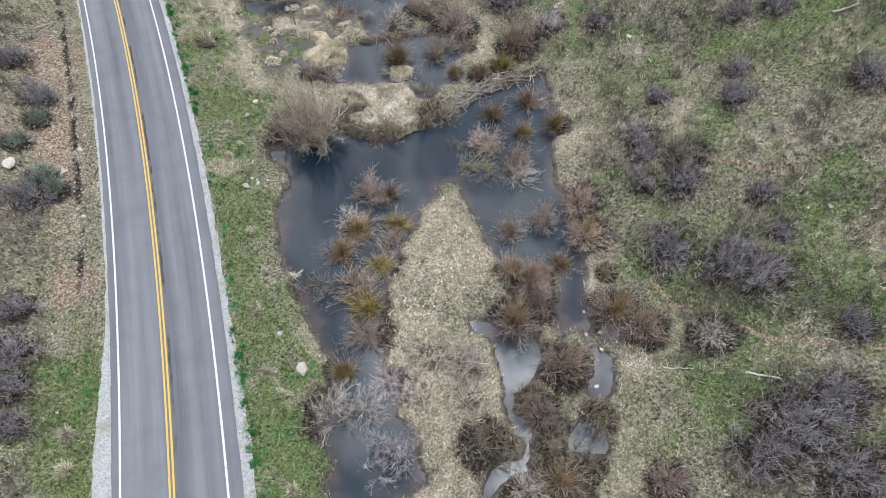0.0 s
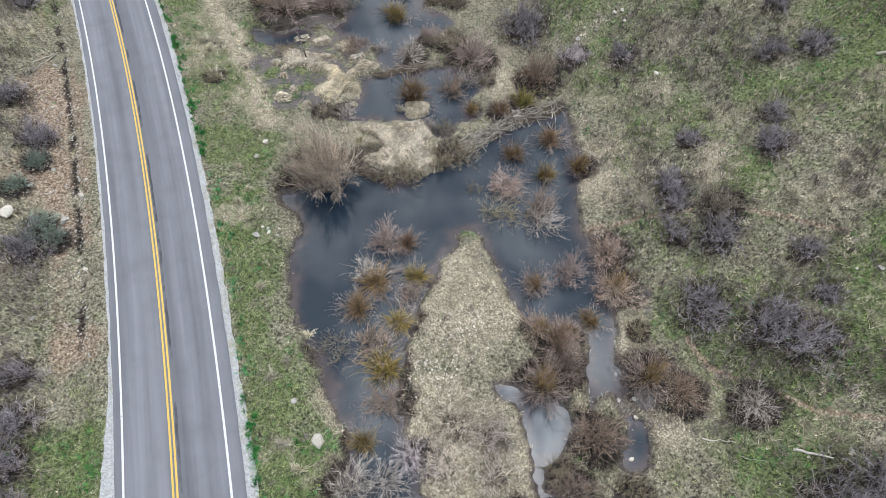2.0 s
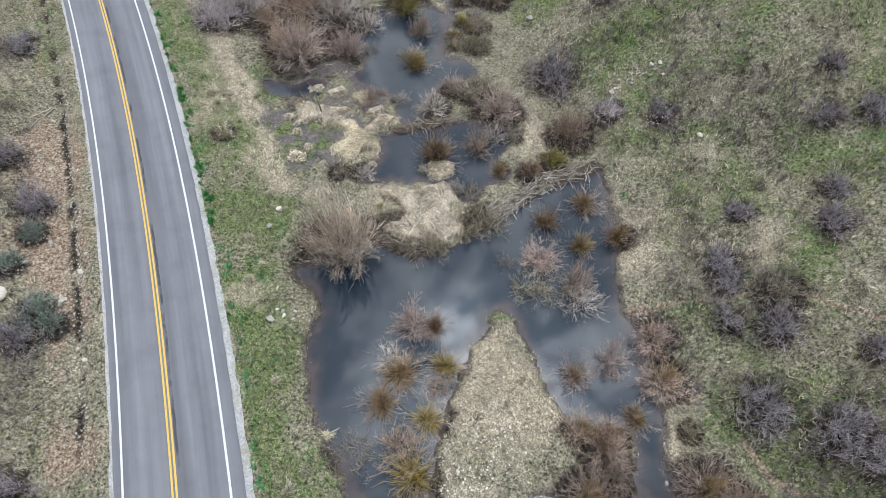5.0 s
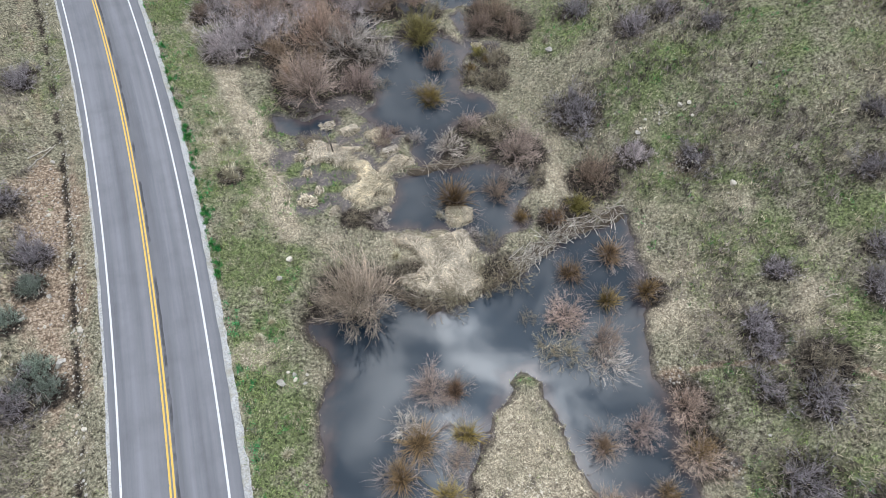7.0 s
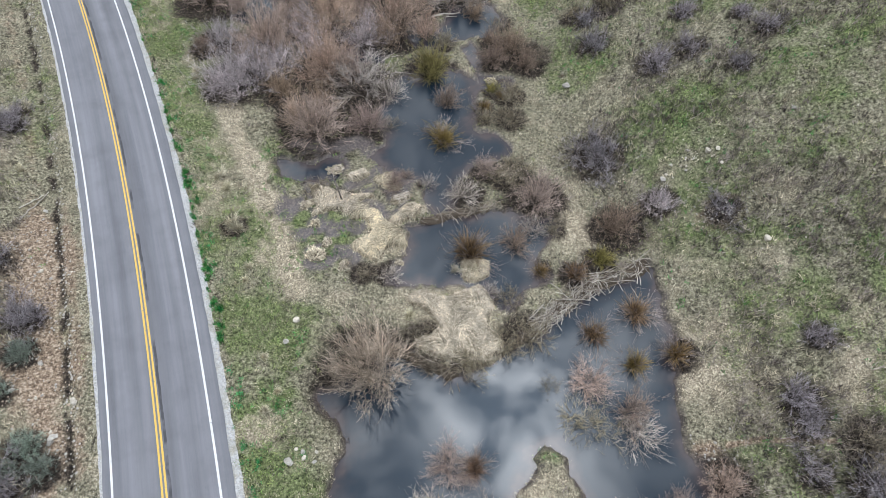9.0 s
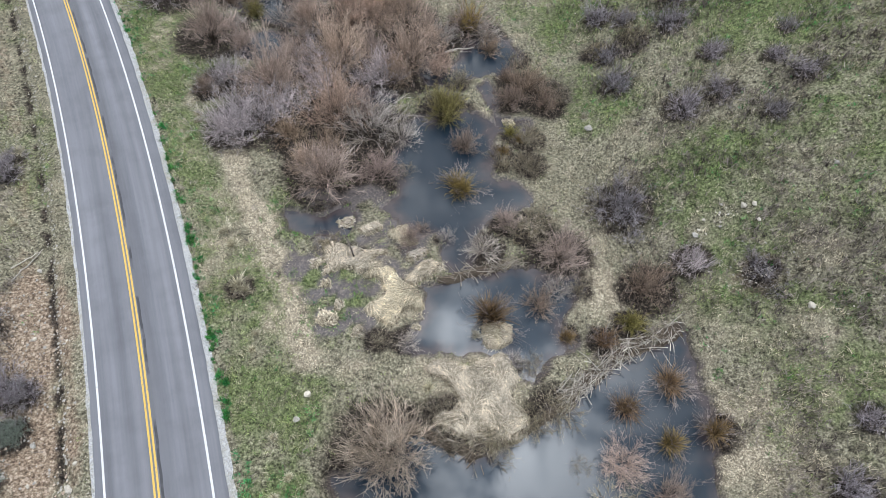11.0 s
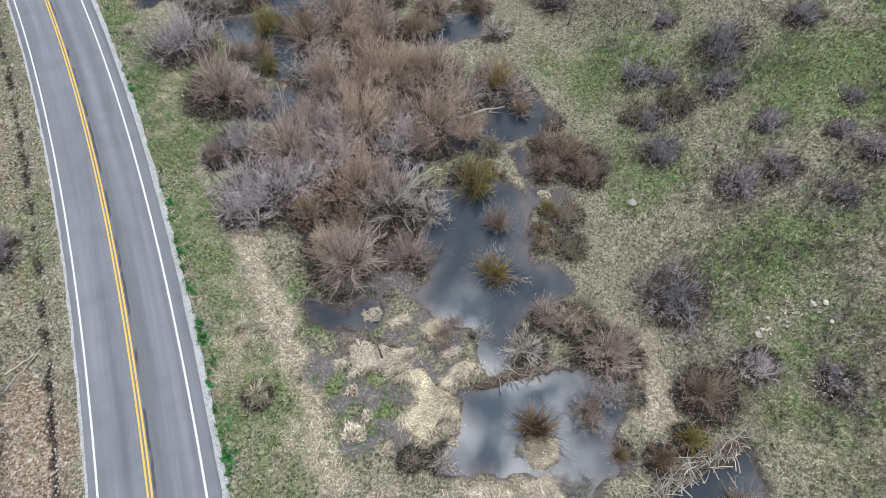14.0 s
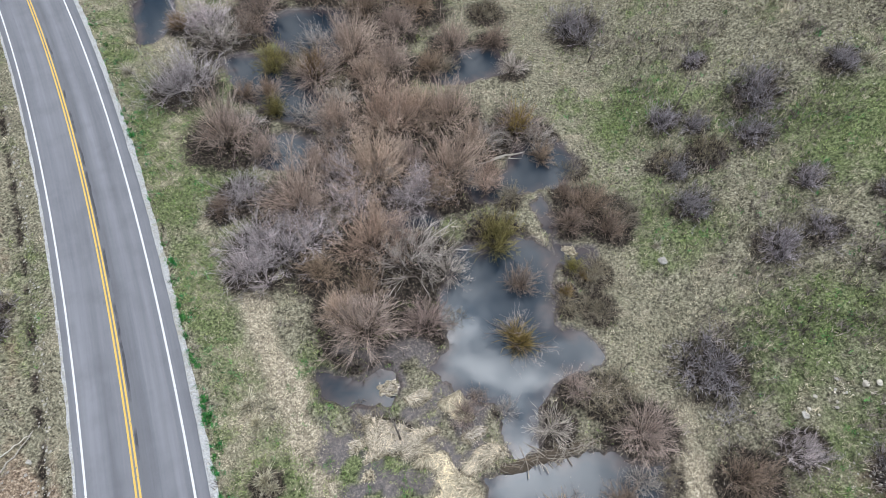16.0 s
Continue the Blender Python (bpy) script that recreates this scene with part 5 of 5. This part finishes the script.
def grass(name, label, count, seed, pick, blades=9, patch=0.13, lean_most=1.2, at=None):
    """Tufts of bent blades over the land; pick gives which to keep, their length and colour."""
    rng = np.random.default_rng(seed)
    y = rng.uniform(-3, 103, count)
    x = rng.uniform(road_x(y) - 24 - 0.05 * y, 36 + 0.06 * y - 0.12 * np.abs(y - 50))
    if at is not None:
        x, y = at
        count = len(x)
    low, high = low_edge(x, y), high_edge(x, y)
    d = off_road(x, y)
    ok = (low > 0.0) & (high > 0.0) & (np.abs(d) > 4.55 + rng.uniform(0, 0.5, count) - 0.5 * (d < 0) * step(8, 20, y))
    x, y, low, high, d = x[ok], y[ok], low[ok], high[ok], d[ok]
    keep, length, tint = pick(x, y, zones(x, y, low, high), d, rng)
    keep &= (np.abs(-d - 5.75) > 0.42) | (y < 20) | (rng.uniform(0, 1, len(x)) < 0.25)
    x, y, low, high, length, tint = x[keep], y[keep], low[keep], high[keep], length[keep], tint[keep]
    z = ground_height(x, y, low, high)
    n = len(x)
    main = rng.uniform(0, 6.28, (n, 1))
    turn = main + rng.normal(0, 1.3, (n, blades))
    lean = rng.uniform(0.3, lean_most, (n, blades))
    ln = length[:, None] * rng.uniform(0.6, 1.25, (n, blades))
    wd = ln * rng.uniform(0.03, 0.055, (n, blades)) + 0.009
    bx, by = x[:, None] + rng.normal(0, patch, (n, blades)), y[:, None] + rng.normal(0, patch, (n, blades))
    cx, sx = np.cos(turn), np.sin(turn)
    tipx, tipy, tipz = bx + cx * ln * np.sin(lean), by + sx * ln * np.sin(lean), z[:, None] + ln * np.cos(lean)
    zz = np.broadcast_to(z[:, None] - 0.02, bx.shape)
    v = np.stack([np.stack([bx - sx * wd, by + cx * wd, zz], -1), np.stack([bx + sx * wd, by - cx * wd, zz], -1), np.stack([tipx, tipy, tipz], -1)], 2)
    me = mesh_of(name, v.reshape(-1, 3), np.arange(n * blades * 3).reshape(-1, 3), BLADES)
    shade = rng.uniform(0.35, 1.75, (n, 1))
    note(me, "tint", np.repeat(tint * shade, blades * 3, axis=0))
    return tagged(new(name, me), label, "grass", kind="stuff")


def mixed(a, b, f):
    return np.asarray(a)[None] * (1 - f[:, None]) + np.asarray(b)[None] * f[:, None]


def dry_pick(x, y, zone, d, rng):
    g, s, b = zone
    r = rng.uniform(0, 1, len(x))
    patch = rough(0.8 * x + 0.6 * y, 0.8 * y - 0.6 * x, 1.4, 77, 3)
    keep = r < np.clip(0.25 + 0.5 * s - 0.6 * b.clip(0) - 0.2 * g + 2.2 * (patch - 0.5), 0.04, 1) * (1 - 0.75 * litter_shade(x, y)) * step(0.75, 0.25, b)
    f = np.clip(0.25 + 0.7 * s + rng.normal(0, 0.3, len(x)), 0, 1)
    keep &= rng.uniform(0, 1, len(x)) > spots(x, y, MUD_SPOTS) * 0.6
    away = step(1, 6, x - hill_foot(y)) + step(7, 9, -d)
    return keep, (0.19 + 0.12 * away) * rng.uniform(0.5, 1.5, len(x)), mixed((0.29, 0.26, 0.185), (0.53, 0.465, 0.355), f) * (1 - 0.05 * step(1, 6, x - hill_foot(y)))[:, None]


def green_pick(x, y, zone, d, rng):
    g, s, b = zone
    r = rng.uniform(0, 1, len(x))
    patch = rough(0.8 * x + 0.6 * y, 0.8 * y - 0.6 * x, 2.6, 71, 4)
    keep = r < np.clip(0.9 * g - 0.6 * s.clip(0) - 0.8 * b.clip(0) + 2.6 * (patch - 0.52), 0.01, 1) * (1 - 0.8 * litter_shade(x, y)) * step(0.75, 0.25, b)
    f = np.clip(0.3 + rng.normal(0, 0.3, len(x)) + 0.3 * g, 0, 1)
    return keep, rng.uniform(0.13, 0.28, len(x)), mixed((0.295, 0.30, 0.14), (0.135, 0.22, 0.062), f) * (1 + 0.08 * step(1, 6, x - hill_foot(y)))[:, None]


def lush_pick(x, y, zone, d, rng):
    g, s, b = zone
    patch = rough(0.8 * x + 0.6 * y, 0.8 * y - 0.6 * x, 1.6, 91, 3)
    clump = rough(x, y, 0.6, 93, 2)
    speck = step(0.70, 0.76, rough(x, y, 0.75, 95, 2)) * step(0, 2, x - hill_foot(y)) * step(0.40, 0.55, rough(x, y, 6.0, 99, 2))
    edge = np.exp(-((d - 5.2) / 0.4) ** 2) * step(0.42, 0.52, patch) * step(0.46, 0.52, clump) * 1.6
    keep = rng.uniform(0, 1, len(x)) < np.clip(edge + 0.9 * speck + step(0.56, 0.70, patch) * step(0.3, 0.8, g) * 0.8, 0, 1) * (1 - litter_shade(x, y))
    return keep, rng.uniform(0.16, 0.34, len(x)), mixed((0.11, 0.22, 0.055), (0.03, 0.20, 0.07), np.clip(rng.uniform(0, 0.8, len(x)) + 0.6 * (np.abs(d - 5.3) < 0.7), 0, 1))


def tuft_pick(x, y, zone, d, rng):
    return np.full(len(x), True), rng.uniform(0.16, 0.36, len(x)), mixed((0.075, 0.22, 0.05), (0.02, 0.17, 0.055), rng.uniform(0, 1, len(x)))


def scrub_pick(x, y, zone, d, rng):
    g, s, b = zone
    up = x - hill_foot(y)
    patch = rough(0.8 * x + 0.6 * y, 0.8 * y - 0.6 * x, 3.5, 131, 3)
    keep = rng.uniform(0, 1, len(x)) < np.clip((patch - 0.45) * 3.4, 0, 1) * np.maximum(step(1, 5, up), step(7, 10, -d)) + 0.02 + 0.45 * litter_shade(x, y) * step(0, 3, up)
    return keep, rng.uniform(0.3, 0.6, len(x)), mixed((0.085, 0.070, 0.064), (0.27, 0.23, 0.205), rng.uniform(0, 1, len(x)))


# ---- the place ----
build_ground()
build_water("pond_water", low_edge, LOW_WATER, (-20, 16, -4, 52), "still grey turbid water of the lower beaver pond")
build_water("upper_water", high_edge, HIGH_WATER, (-70, 10, 40, 104), "still dark water of the upper marsh pools")
strip("gravel_shoulder_east", 3.9, lambda y: 4.72 + 0.3 * step(22, 8, y), ROAD_Z, GRAVEL, "pale gravel shoulder with a ragged edge", -0.012, 0.34, 0.12, "shoulder")
strip("gravel_shoulder_west", lambda y: -3.84 - 0.95 * step(22, 8, y), -3.5, ROAD_Z, GRAVEL, "pale gravel shoulder with a ragged edge", -0.012, 0.22, 0.12, "shoulder")
strip("road", -3.62, 4.25, ROAD_Z, ASPHALT, "two-lane road of worn grey asphalt", 0.03, 0.12, 0.5)
strip("edge_line_west", -3.15, -3.01, ROAD_Z, WHITE_PAINT, "white painted road edge line", 0.036, 0, 0.5, "road marking")
strip("edge_line_east", 3.27, 3.42, ROAD_Z, WHITE_PAINT, "white painted road edge line", 0.036, 0, 0.5, "road marking")
strip("centre_line_west", -0.19, -0.06, ROAD_Z, YELLOW_PAINT, "yellow painted double centre line", 0.036, 0, 0.5, "road marking")
strip("centre_line_east", 0.06, 0.19, ROAD_Z, YELLOW_PAINT, "yellow painted double centre line", 0.036, 0, 0.5, "road marking")
strip("seam_sealer", 0.26, 0.44, ROAD_Z, TAR, "dark sealed seam beside the centre line", 0.035, 0.12, 0.4, "road seam")

rng = np.random.default_rng(7)
for table in THICKETS:
    for kind, x, y, w, h in table:
        plant(kind, x, y, w, h, rng)



def sedge_mat(ring, seed):
    """An island of matted dead sedge: a lumpy pad with steep edges and the combed blades that lie over it."""
    rng = np.random.default_rng(seed)
    ring = rounded(ring)
    lo, hi = np.min(ring, 0) - 0.4, np.max(ring, 0) + 0.4

    def inside(x, y):
        return -shore(x, y, ring) + 0.55 * (rough(x, y, 0.9, 61, 3) - 0.5)

    def top(x, y):
        bed = np.maximum(ground_height(x, y), np.where(low_edge(x, y) < 0, LOW_WATER, HIGH_WATER))
        return bed - 0.1 + (0.22 + 0.6 * (rough(x, y, 1.3, 63, 3) - 0.25).clip(0)) * step(0.02, 0.16, inside(x, y))
    x, y = np.meshgrid(np.arange(lo[0], hi[0], 0.15), np.arange(lo[1], hi[1], 0.15))
    d, z = inside(x, y), top(x, y)
    idx = np.arange(x.size).reshape(x.shape)
    keep = (d[:-1, :-1] > -0.2) & (d[1:, 1:] > -0.2) & (d[:-1, 1:] > -0.2) & (d[1:, :-1] > -0.2)
    faces = np.stack([idx[:-1, :-1], idx[:-1, 1:], idx[1:, 1:], idx[1:, :-1]], -1)[keep]
    used, inverse = np.unique(faces.ravel(), return_inverse=True)
    pad = mesh_of("mat", np.column_stack([x.ravel(), y.ravel(), z.ravel()])[used], inverse.reshape(-1, 4), THATCH, True)
    n = int((d > 0).sum() * 0.15 * 0.15 * 150)
    bx, by = rng.uniform(lo[0], hi[0], n * 4), rng.uniform(lo[1], hi[1], n * 4)
    ok = np.flatnonzero(inside(bx, by) > 0.16)[:n]
    bx, by = bx[ok], by[ok]
    lay = 13.0 * rough(bx, by, 1.9, 67, 2) + rng.normal(0, 0.6, len(bx))
    ln = rng.uniform(0.35, 0.95, len(bx))
    line = []
    for u, rise in ((0, 0.0), (0.4, 0.09), (0.75, 0.06), (1.0, 0.0)):
        px, py = bx + np.cos(lay) * ln * u, by + np.sin(lay) * ln * u
        line.append(np.stack([px, py, top(px, py) + 0.02 + rise * rng.uniform(0.3, 1.6, len(bx))], -1))
    r = 0.0125 * np.array([1.0, 0.9, 0.7, 0.4])[None] * rng.uniform(0.6, 1.3, (len(bx), 1))
    blades = plant_mesh("thatch", [(np.stack(line, 1), r, 0.2, 1.0, np.clip(rough(bx, by, 0.5, 69, 2) + rng.normal(0, 0.2, len(bx)), 0, 1))], BARK["hummock"])
    thing = tagged(new("sedge_mat"), "pale matted sedge islet with steep dark edges", "sedge", group="sedge mats of the marsh")
    child("mat", pad, thing, "dark matted root pad")
    tagged(child("thatch", blades, thing), "combed pale dead blades", kind="stuff")


for k, ring in enumerate(SEDGE_MATS.values()):
    sedge_mat(ring, 40 + k)

ROCK_MESHES = [rock_mesh(k, PALE_STONE if k % 2 else STONE) for k in range(8)]
for k, (x, y, w) in enumerate(ROCKS_A + ROCKS_B + ROCKS_C):
    rock = tagged(new("rock", ROCK_MESHES[k % 8]), "rounded pale field rock lying in the grass", "rock", group="loose rocks")
    z = float(ground_height(np.array([x]), np.array([y]))[0])
    rock.matrix_basis = Matrix.LocRotScale((x, y, max(z, LOW_WATER - 0.05) + 0.1 * w), Euler((0, 0, k * 1.7)), (w * 1.1, w * 0.95, min(w, 0.35 + 0.35 * w)))


def log(name, line, radius, label, seed, limbs=3):
    rng = np.random.default_rng(seed)
    (ax, ay), (bx, by) = line
    u = np.linspace(0, 1, 9)
    x, y = ax + (bx - ax) * u + rng.normal(0, 0.04, 9), ay + (by - ay) * u + rng.normal(0, 0.04, 9)
    z = ground_height(x, y)
    z = np.maximum(np.linspace(z[0], z[-1], 9), z - 0.02) + radius * 0.8
    main = np.stack([x, y, z], -1)[None]
    thing = tagged(new(name), label, "log")
    v, f, t = tubes(main, (radius * (1 - 0.5 * u))[None], 7)
    child("trunk", note(mesh_of("trunk", v, f, GREY_WOOD, True), "along", t), thing)
    side = np.array([by - ay, ax - bx, 0.0])
    side /= np.linalg.norm(side)
    for k in range(limbs):
        j = int(rng.integers(3, 8))
        way = side * rng.choice((-1, 1)) + np.array([bx - ax, by - ay, 0]) * 0.3 + np.array([0, 0, 0.35])
        pts = main[0, j] + np.linspace(0, 1, 4)[:, None] * way * rng.uniform(0.3, 0.8)
        v, f, t = tubes(pts[None], np.array([[0.3, 0.25, 0.18, 0.08]]) * radius, 5)
        child("branch", note(mesh_of("branch", v, f, GREY_WOOD), "along", t), thing)


log("fallen_log", LOG_EAST, 0.10, "bleached fallen log on the grassy slope", 1)
log("fallen_log", LOG_WEST, 0.065, "bleached fallen branch beside the ditch", 2, 0)
log("fallen_log", LOG_NORTH, 0.13, "bleached fallen log on the grassy slope", 3)
log("fallen_branch", [(16.0, 16.16), (17.7, 15.84)], 0.045, "thin bleached branch lying on the grass", 5, 1)
log("fallen_branch", [(17.74, 14.91), (19.18, 14.38)], 0.04, "thin bleached branch lying on the grass", 6, 1)
log("fallen_branch", [(-9.57, 78.94), (-4.46, 81.37)], 0.10, "long bleached limb fallen at the thicket's edge", 7, 4)
log("fallen_branch", [(-10.82, 78.29), (-6.16, 80.28)], 0.08, "long bleached limb fallen at the thicket's edge", 8, 5)
log("fallen_log", LOG_WEST_FAR, 0.06, "bleached fallen branch beside the ditch", 4, 0)


def sapling(x, y, height, lean, seed, label="bare pale dead sapling on the slope"):
    rng = np.random.default_rng(seed)
    z = float(ground_height(np.array([x]), np.array([y]))[0])
    thing = tagged(new("dead_sapling"), label, "tree")
    u = np.linspace(0, 1, 8)
    p = np.stack([x + lean[0] * u, y + lean[1] * u, z - 0.05 + height * u], -1) + np.cumsum(rng.normal(0, 0.03, (8, 3)), 0)
    v, f, t = tubes(p[None], (0.085 * (1 - 0.8 * u))[None], 6)
    child("trunk", note(mesh_of("trunk", v, f, BARK["dead"]), "along", t), thing)
    for k in range(12):
        j = int(rng.integers(2, 7))
        w = np.array([*rng.normal(0, 0.5, 2), 0.7]) * rng.uniform(0.3, 0.8)
        q = p[j] + np.linspace(0, 1, 4)[:, None] * w
        v, f, t = tubes(q[None], np.array([[0.028, 0.024, 0.018, 0.01]]), 4)
        child("branch", note(mesh_of("branch", v, f, BARK["dead"]), "along", t), thing)


for (ax, ay), (bx, by), tall in ((SAPLING_FOOT[0], SAPLING_FOOT[1], 4.6), (SAPLING_FOOT[2], SAPLING_FOOT[3], 2.6)):
    sapling(ax, ay, tall, (0.45 * (1 if bx > ax else -1), 0.2), int(abs(ax) * 10))

sapling(-16.1, 52.98, 2.6, (-0.7, 1.3), 77, "bare pale dead snag among the sedge mats")

# ---- beaver dams: a mud core under a mat of sticks ----
def dam(name, line, level, below, width, sticks, seed, label, wood=GREY_WOOD):
    rng = np.random.default_rng(seed)
    pts = np.array(line, float)
    seg = np.hypot(*np.diff(pts, axis=0).T)
    s = np.concatenate([[0], np.cumsum(seg)])
    at = np.linspace(0, s[-1], int(s[-1] / 0.4) + 2)
    cx, cy = np.interp(at, s, pts[:, 0]), np.interp(at, s, pts[:, 1])
    tx, ty = np.gradient(cx), np.gradient(cy)
    ln = np.hypot(tx, ty)
    nx, ny = -ty / ln, tx / ln
    prof = np.array([(-1.0, below - 0.25), (-0.7, below + 0.12), (-0.25, level + 0.14), (0.25, level + 0.18), (0.7, level + 0.02), (1.0, level - 0.3)])
    v = np.stack([np.stack([cx + nx * o * width, cy + ny * o * width, np.full(len(at), h)], -1) for o, h in prof], 1)
    v += 0.10 * rng.normal(0, 1, v.shape)
    idx = np.arange(len(at) * 6).reshape(-1, 6)
    f = np.stack([idx[:-1, :-1], idx[:-1, 1:], idx[1:, 1:], idx[1:, :-1]], -1).reshape(-1, 4)
    thing = tagged(new(name), label, "beaver dam")
    child("mud_core", mesh_of("mud_core", v.reshape(-1, 3), f, MUD, True), thing, "dark packed mud")
    shapes = []
    for k in range(9):
        u = np.linspace(0, 1, 5)
        q = np.stack([u - 0.5, np.cumsum(rng.normal(0, 0.045, 5)), np.cumsum(rng.normal(0, 0.03, 5))], -1)
        a, b, t = tubes(q[None], (0.016 * (1 - 0.6 * u))[None], 5)
        shapes.append(note(mesh_of("stick", a, b, (wood, BROWN_WOOD, wood, OLD_WOOD)[k % 4]), "along", t))
    for k in range(sticks):
        a = rng.uniform(0, 1) * s[-1]
        if rough(np.array([a]), np.array([seed * 9.0]), 1.6, 97, 2)[0] < 0.36 and rng.uniform(0, 1) < 0.6:
            continue
        o = float(np.clip(rng.normal(0, 0.62), -1.35, 1.35))
        h = np.interp(o, prof[:, 0], prof[:, 1]) + rng.uniform(0.0, 0.36) * max(0.15, 1 - abs(o))
        i = min(int(a / s[-1] * len(at)), len(at) - 1)
        turn = math.atan2(ty[i], tx[i]) + (rng.normal(0, 0.5) if rng.uniform(0, 1) < 0.4 else rng.uniform(0, 3.14))
        size = rng.uniform(0.5, 1.3) if k % 3 else rng.uniform(1.3, 2.8)
        ob = child("stick", shapes[int(rng.integers(0, 9))], thing)
        wide = rng.uniform(0.9, 1.9) * (1.0 if k % 3 else 1.5)
        ob.matrix_basis = Matrix.LocRotScale((np.interp(a, at, cx) + nx[i] * o * width, np.interp(a, at, cy) + ny[i] * o * width, h), Euler((0, rng.normal(0, 0.22), turn)), (size, wide, wide))


dam("beaver_dam", DAM_LINE, HIGH_WATER, LOW_WATER, 0.95, 560, 5, "beaver dam of bleached sticks and dark mud")
dam("dam_bank", DAM_WEST, HIGH_WATER - 0.1, LOW_WATER, 0.6, 240, 8, "dark muddy dam bank matted with brown sticks", BROWN_WOOD)
dam("small_beaver_dam", DAM_TWO, HIGH_WATER + 0.05, HIGH_WATER, 0.5, 130, 6, "small beaver dam of brown sticks across the channel", OLD_WOOD)

# ---- small stones and grass ----
rs = np.random.default_rng(21)


def sprinkle(table, per, lo, hi, name, material, label, seed):
    xs, ys = [], []
    for sx, sy, r in table:
        xs.append(sx + rs.normal(0, r * 0.6, int(per * r))), ys.append(sy + rs.normal(0, r * 0.6, int(per * r)))
    x, y = np.concatenate(xs), np.concatenate(ys)
    ok = (np.abs(off_road(x, y)) > 5.2) & (low_edge(x, y) > 0.1)
    x, y = x[ok], y[ok]
    stones(name, x, y, lo + 1.7 * (hi - lo) * rs.uniform(0, 1, len(x)) ** 3.5, material, label, seed)


sprinkle(PEBBLE_SPOTS, 70, 0.05, 0.13, "pale_pebbles", PALE_STONE, "pale pebbles scattered on the straw", 4)
sprinkle(WEST_STONES, 40, 0.04, 0.17, "slope_stones", RED_STONE, "pinkish stones on the cut slope beside the ditch", 5)
yy = rs.uniform(-2, 100, 5200)
oo = rs.choice((4.75, -4.15), 5200) + rs.normal(0, 0.3, 5200)
oo = np.where(oo < 0, oo - 0.95 * step(22, 8, yy), oo)
stones("loose_gravel", road_x(yy) + oo, yy, rs.uniform(0.03, 0.085, 5200), PALE_STONE, "loose gravel strewn along the road's edges", 11)
yy = rs.uniform(19, 84, 900)
oo = -5.95 + rs.normal(0, 0.32, 900)
stones("ditch_stones", road_x(yy) + oo, yy, (0.04 + 0.2 * rs.uniform(0, 1, 900) ** 3), STONE, "stones along the roadside ditch", 9)
sprinkle(BARE_SPOTS, 45, 0.05, 0.16, "loose_stones", STONE, "scattered small reddish stones on bare soil", 3)
px, py = rs.uniform(2, 40, 700), rs.uniform(0, 95, 700)
on = px - hill_foot(py) > 1.0
stones("slope_pebbles", px[on], py[on], rs.uniform(0.05, 0.16, int(on.sum())), PALE_STONE, "pale pebbles strewn over the grassy slope", 13)
grass("dry_grass", "matted dry tan grass over the meadow", 190000, 1, dry_pick, 9, 0.13)
grass("green_grass", "short green spring grass between the dry tufts", 150000, 2, green_pick, 7, 0.14)
grass("lush_grass", "bright green new grass in patches along the shoulder", 110000, 3, lush_pick, 8, 0.09)
grass("scrub_twigs", "small grey-brown dead forbs among the grass", 85000, 4, scrub_pick, 9, 0.16, 1.0)

# clumps of new grass along the gravel
cy = rs.uniform(2, 98, 230)
cy = cy[rough(cy, cy * 0, 7.0, 401, 2) > 0.42]
co = 5.0 + np.abs(rs.normal(0, 0.38, len(cy)))
many = rs.integers(5, 22, len(cy))
ty, to = np.repeat(cy, many), np.repeat(co, many)
ty, to = ty + rs.normal(0, 0.15, len(ty)), to + rs.normal(0, 0.11, len(to))
grass("green_tufts", "vivid green tufts of new grass along the gravel", 0, 5, tuft_pick, 9, 0.06, 1.0, (road_x(ty) + to, ty))
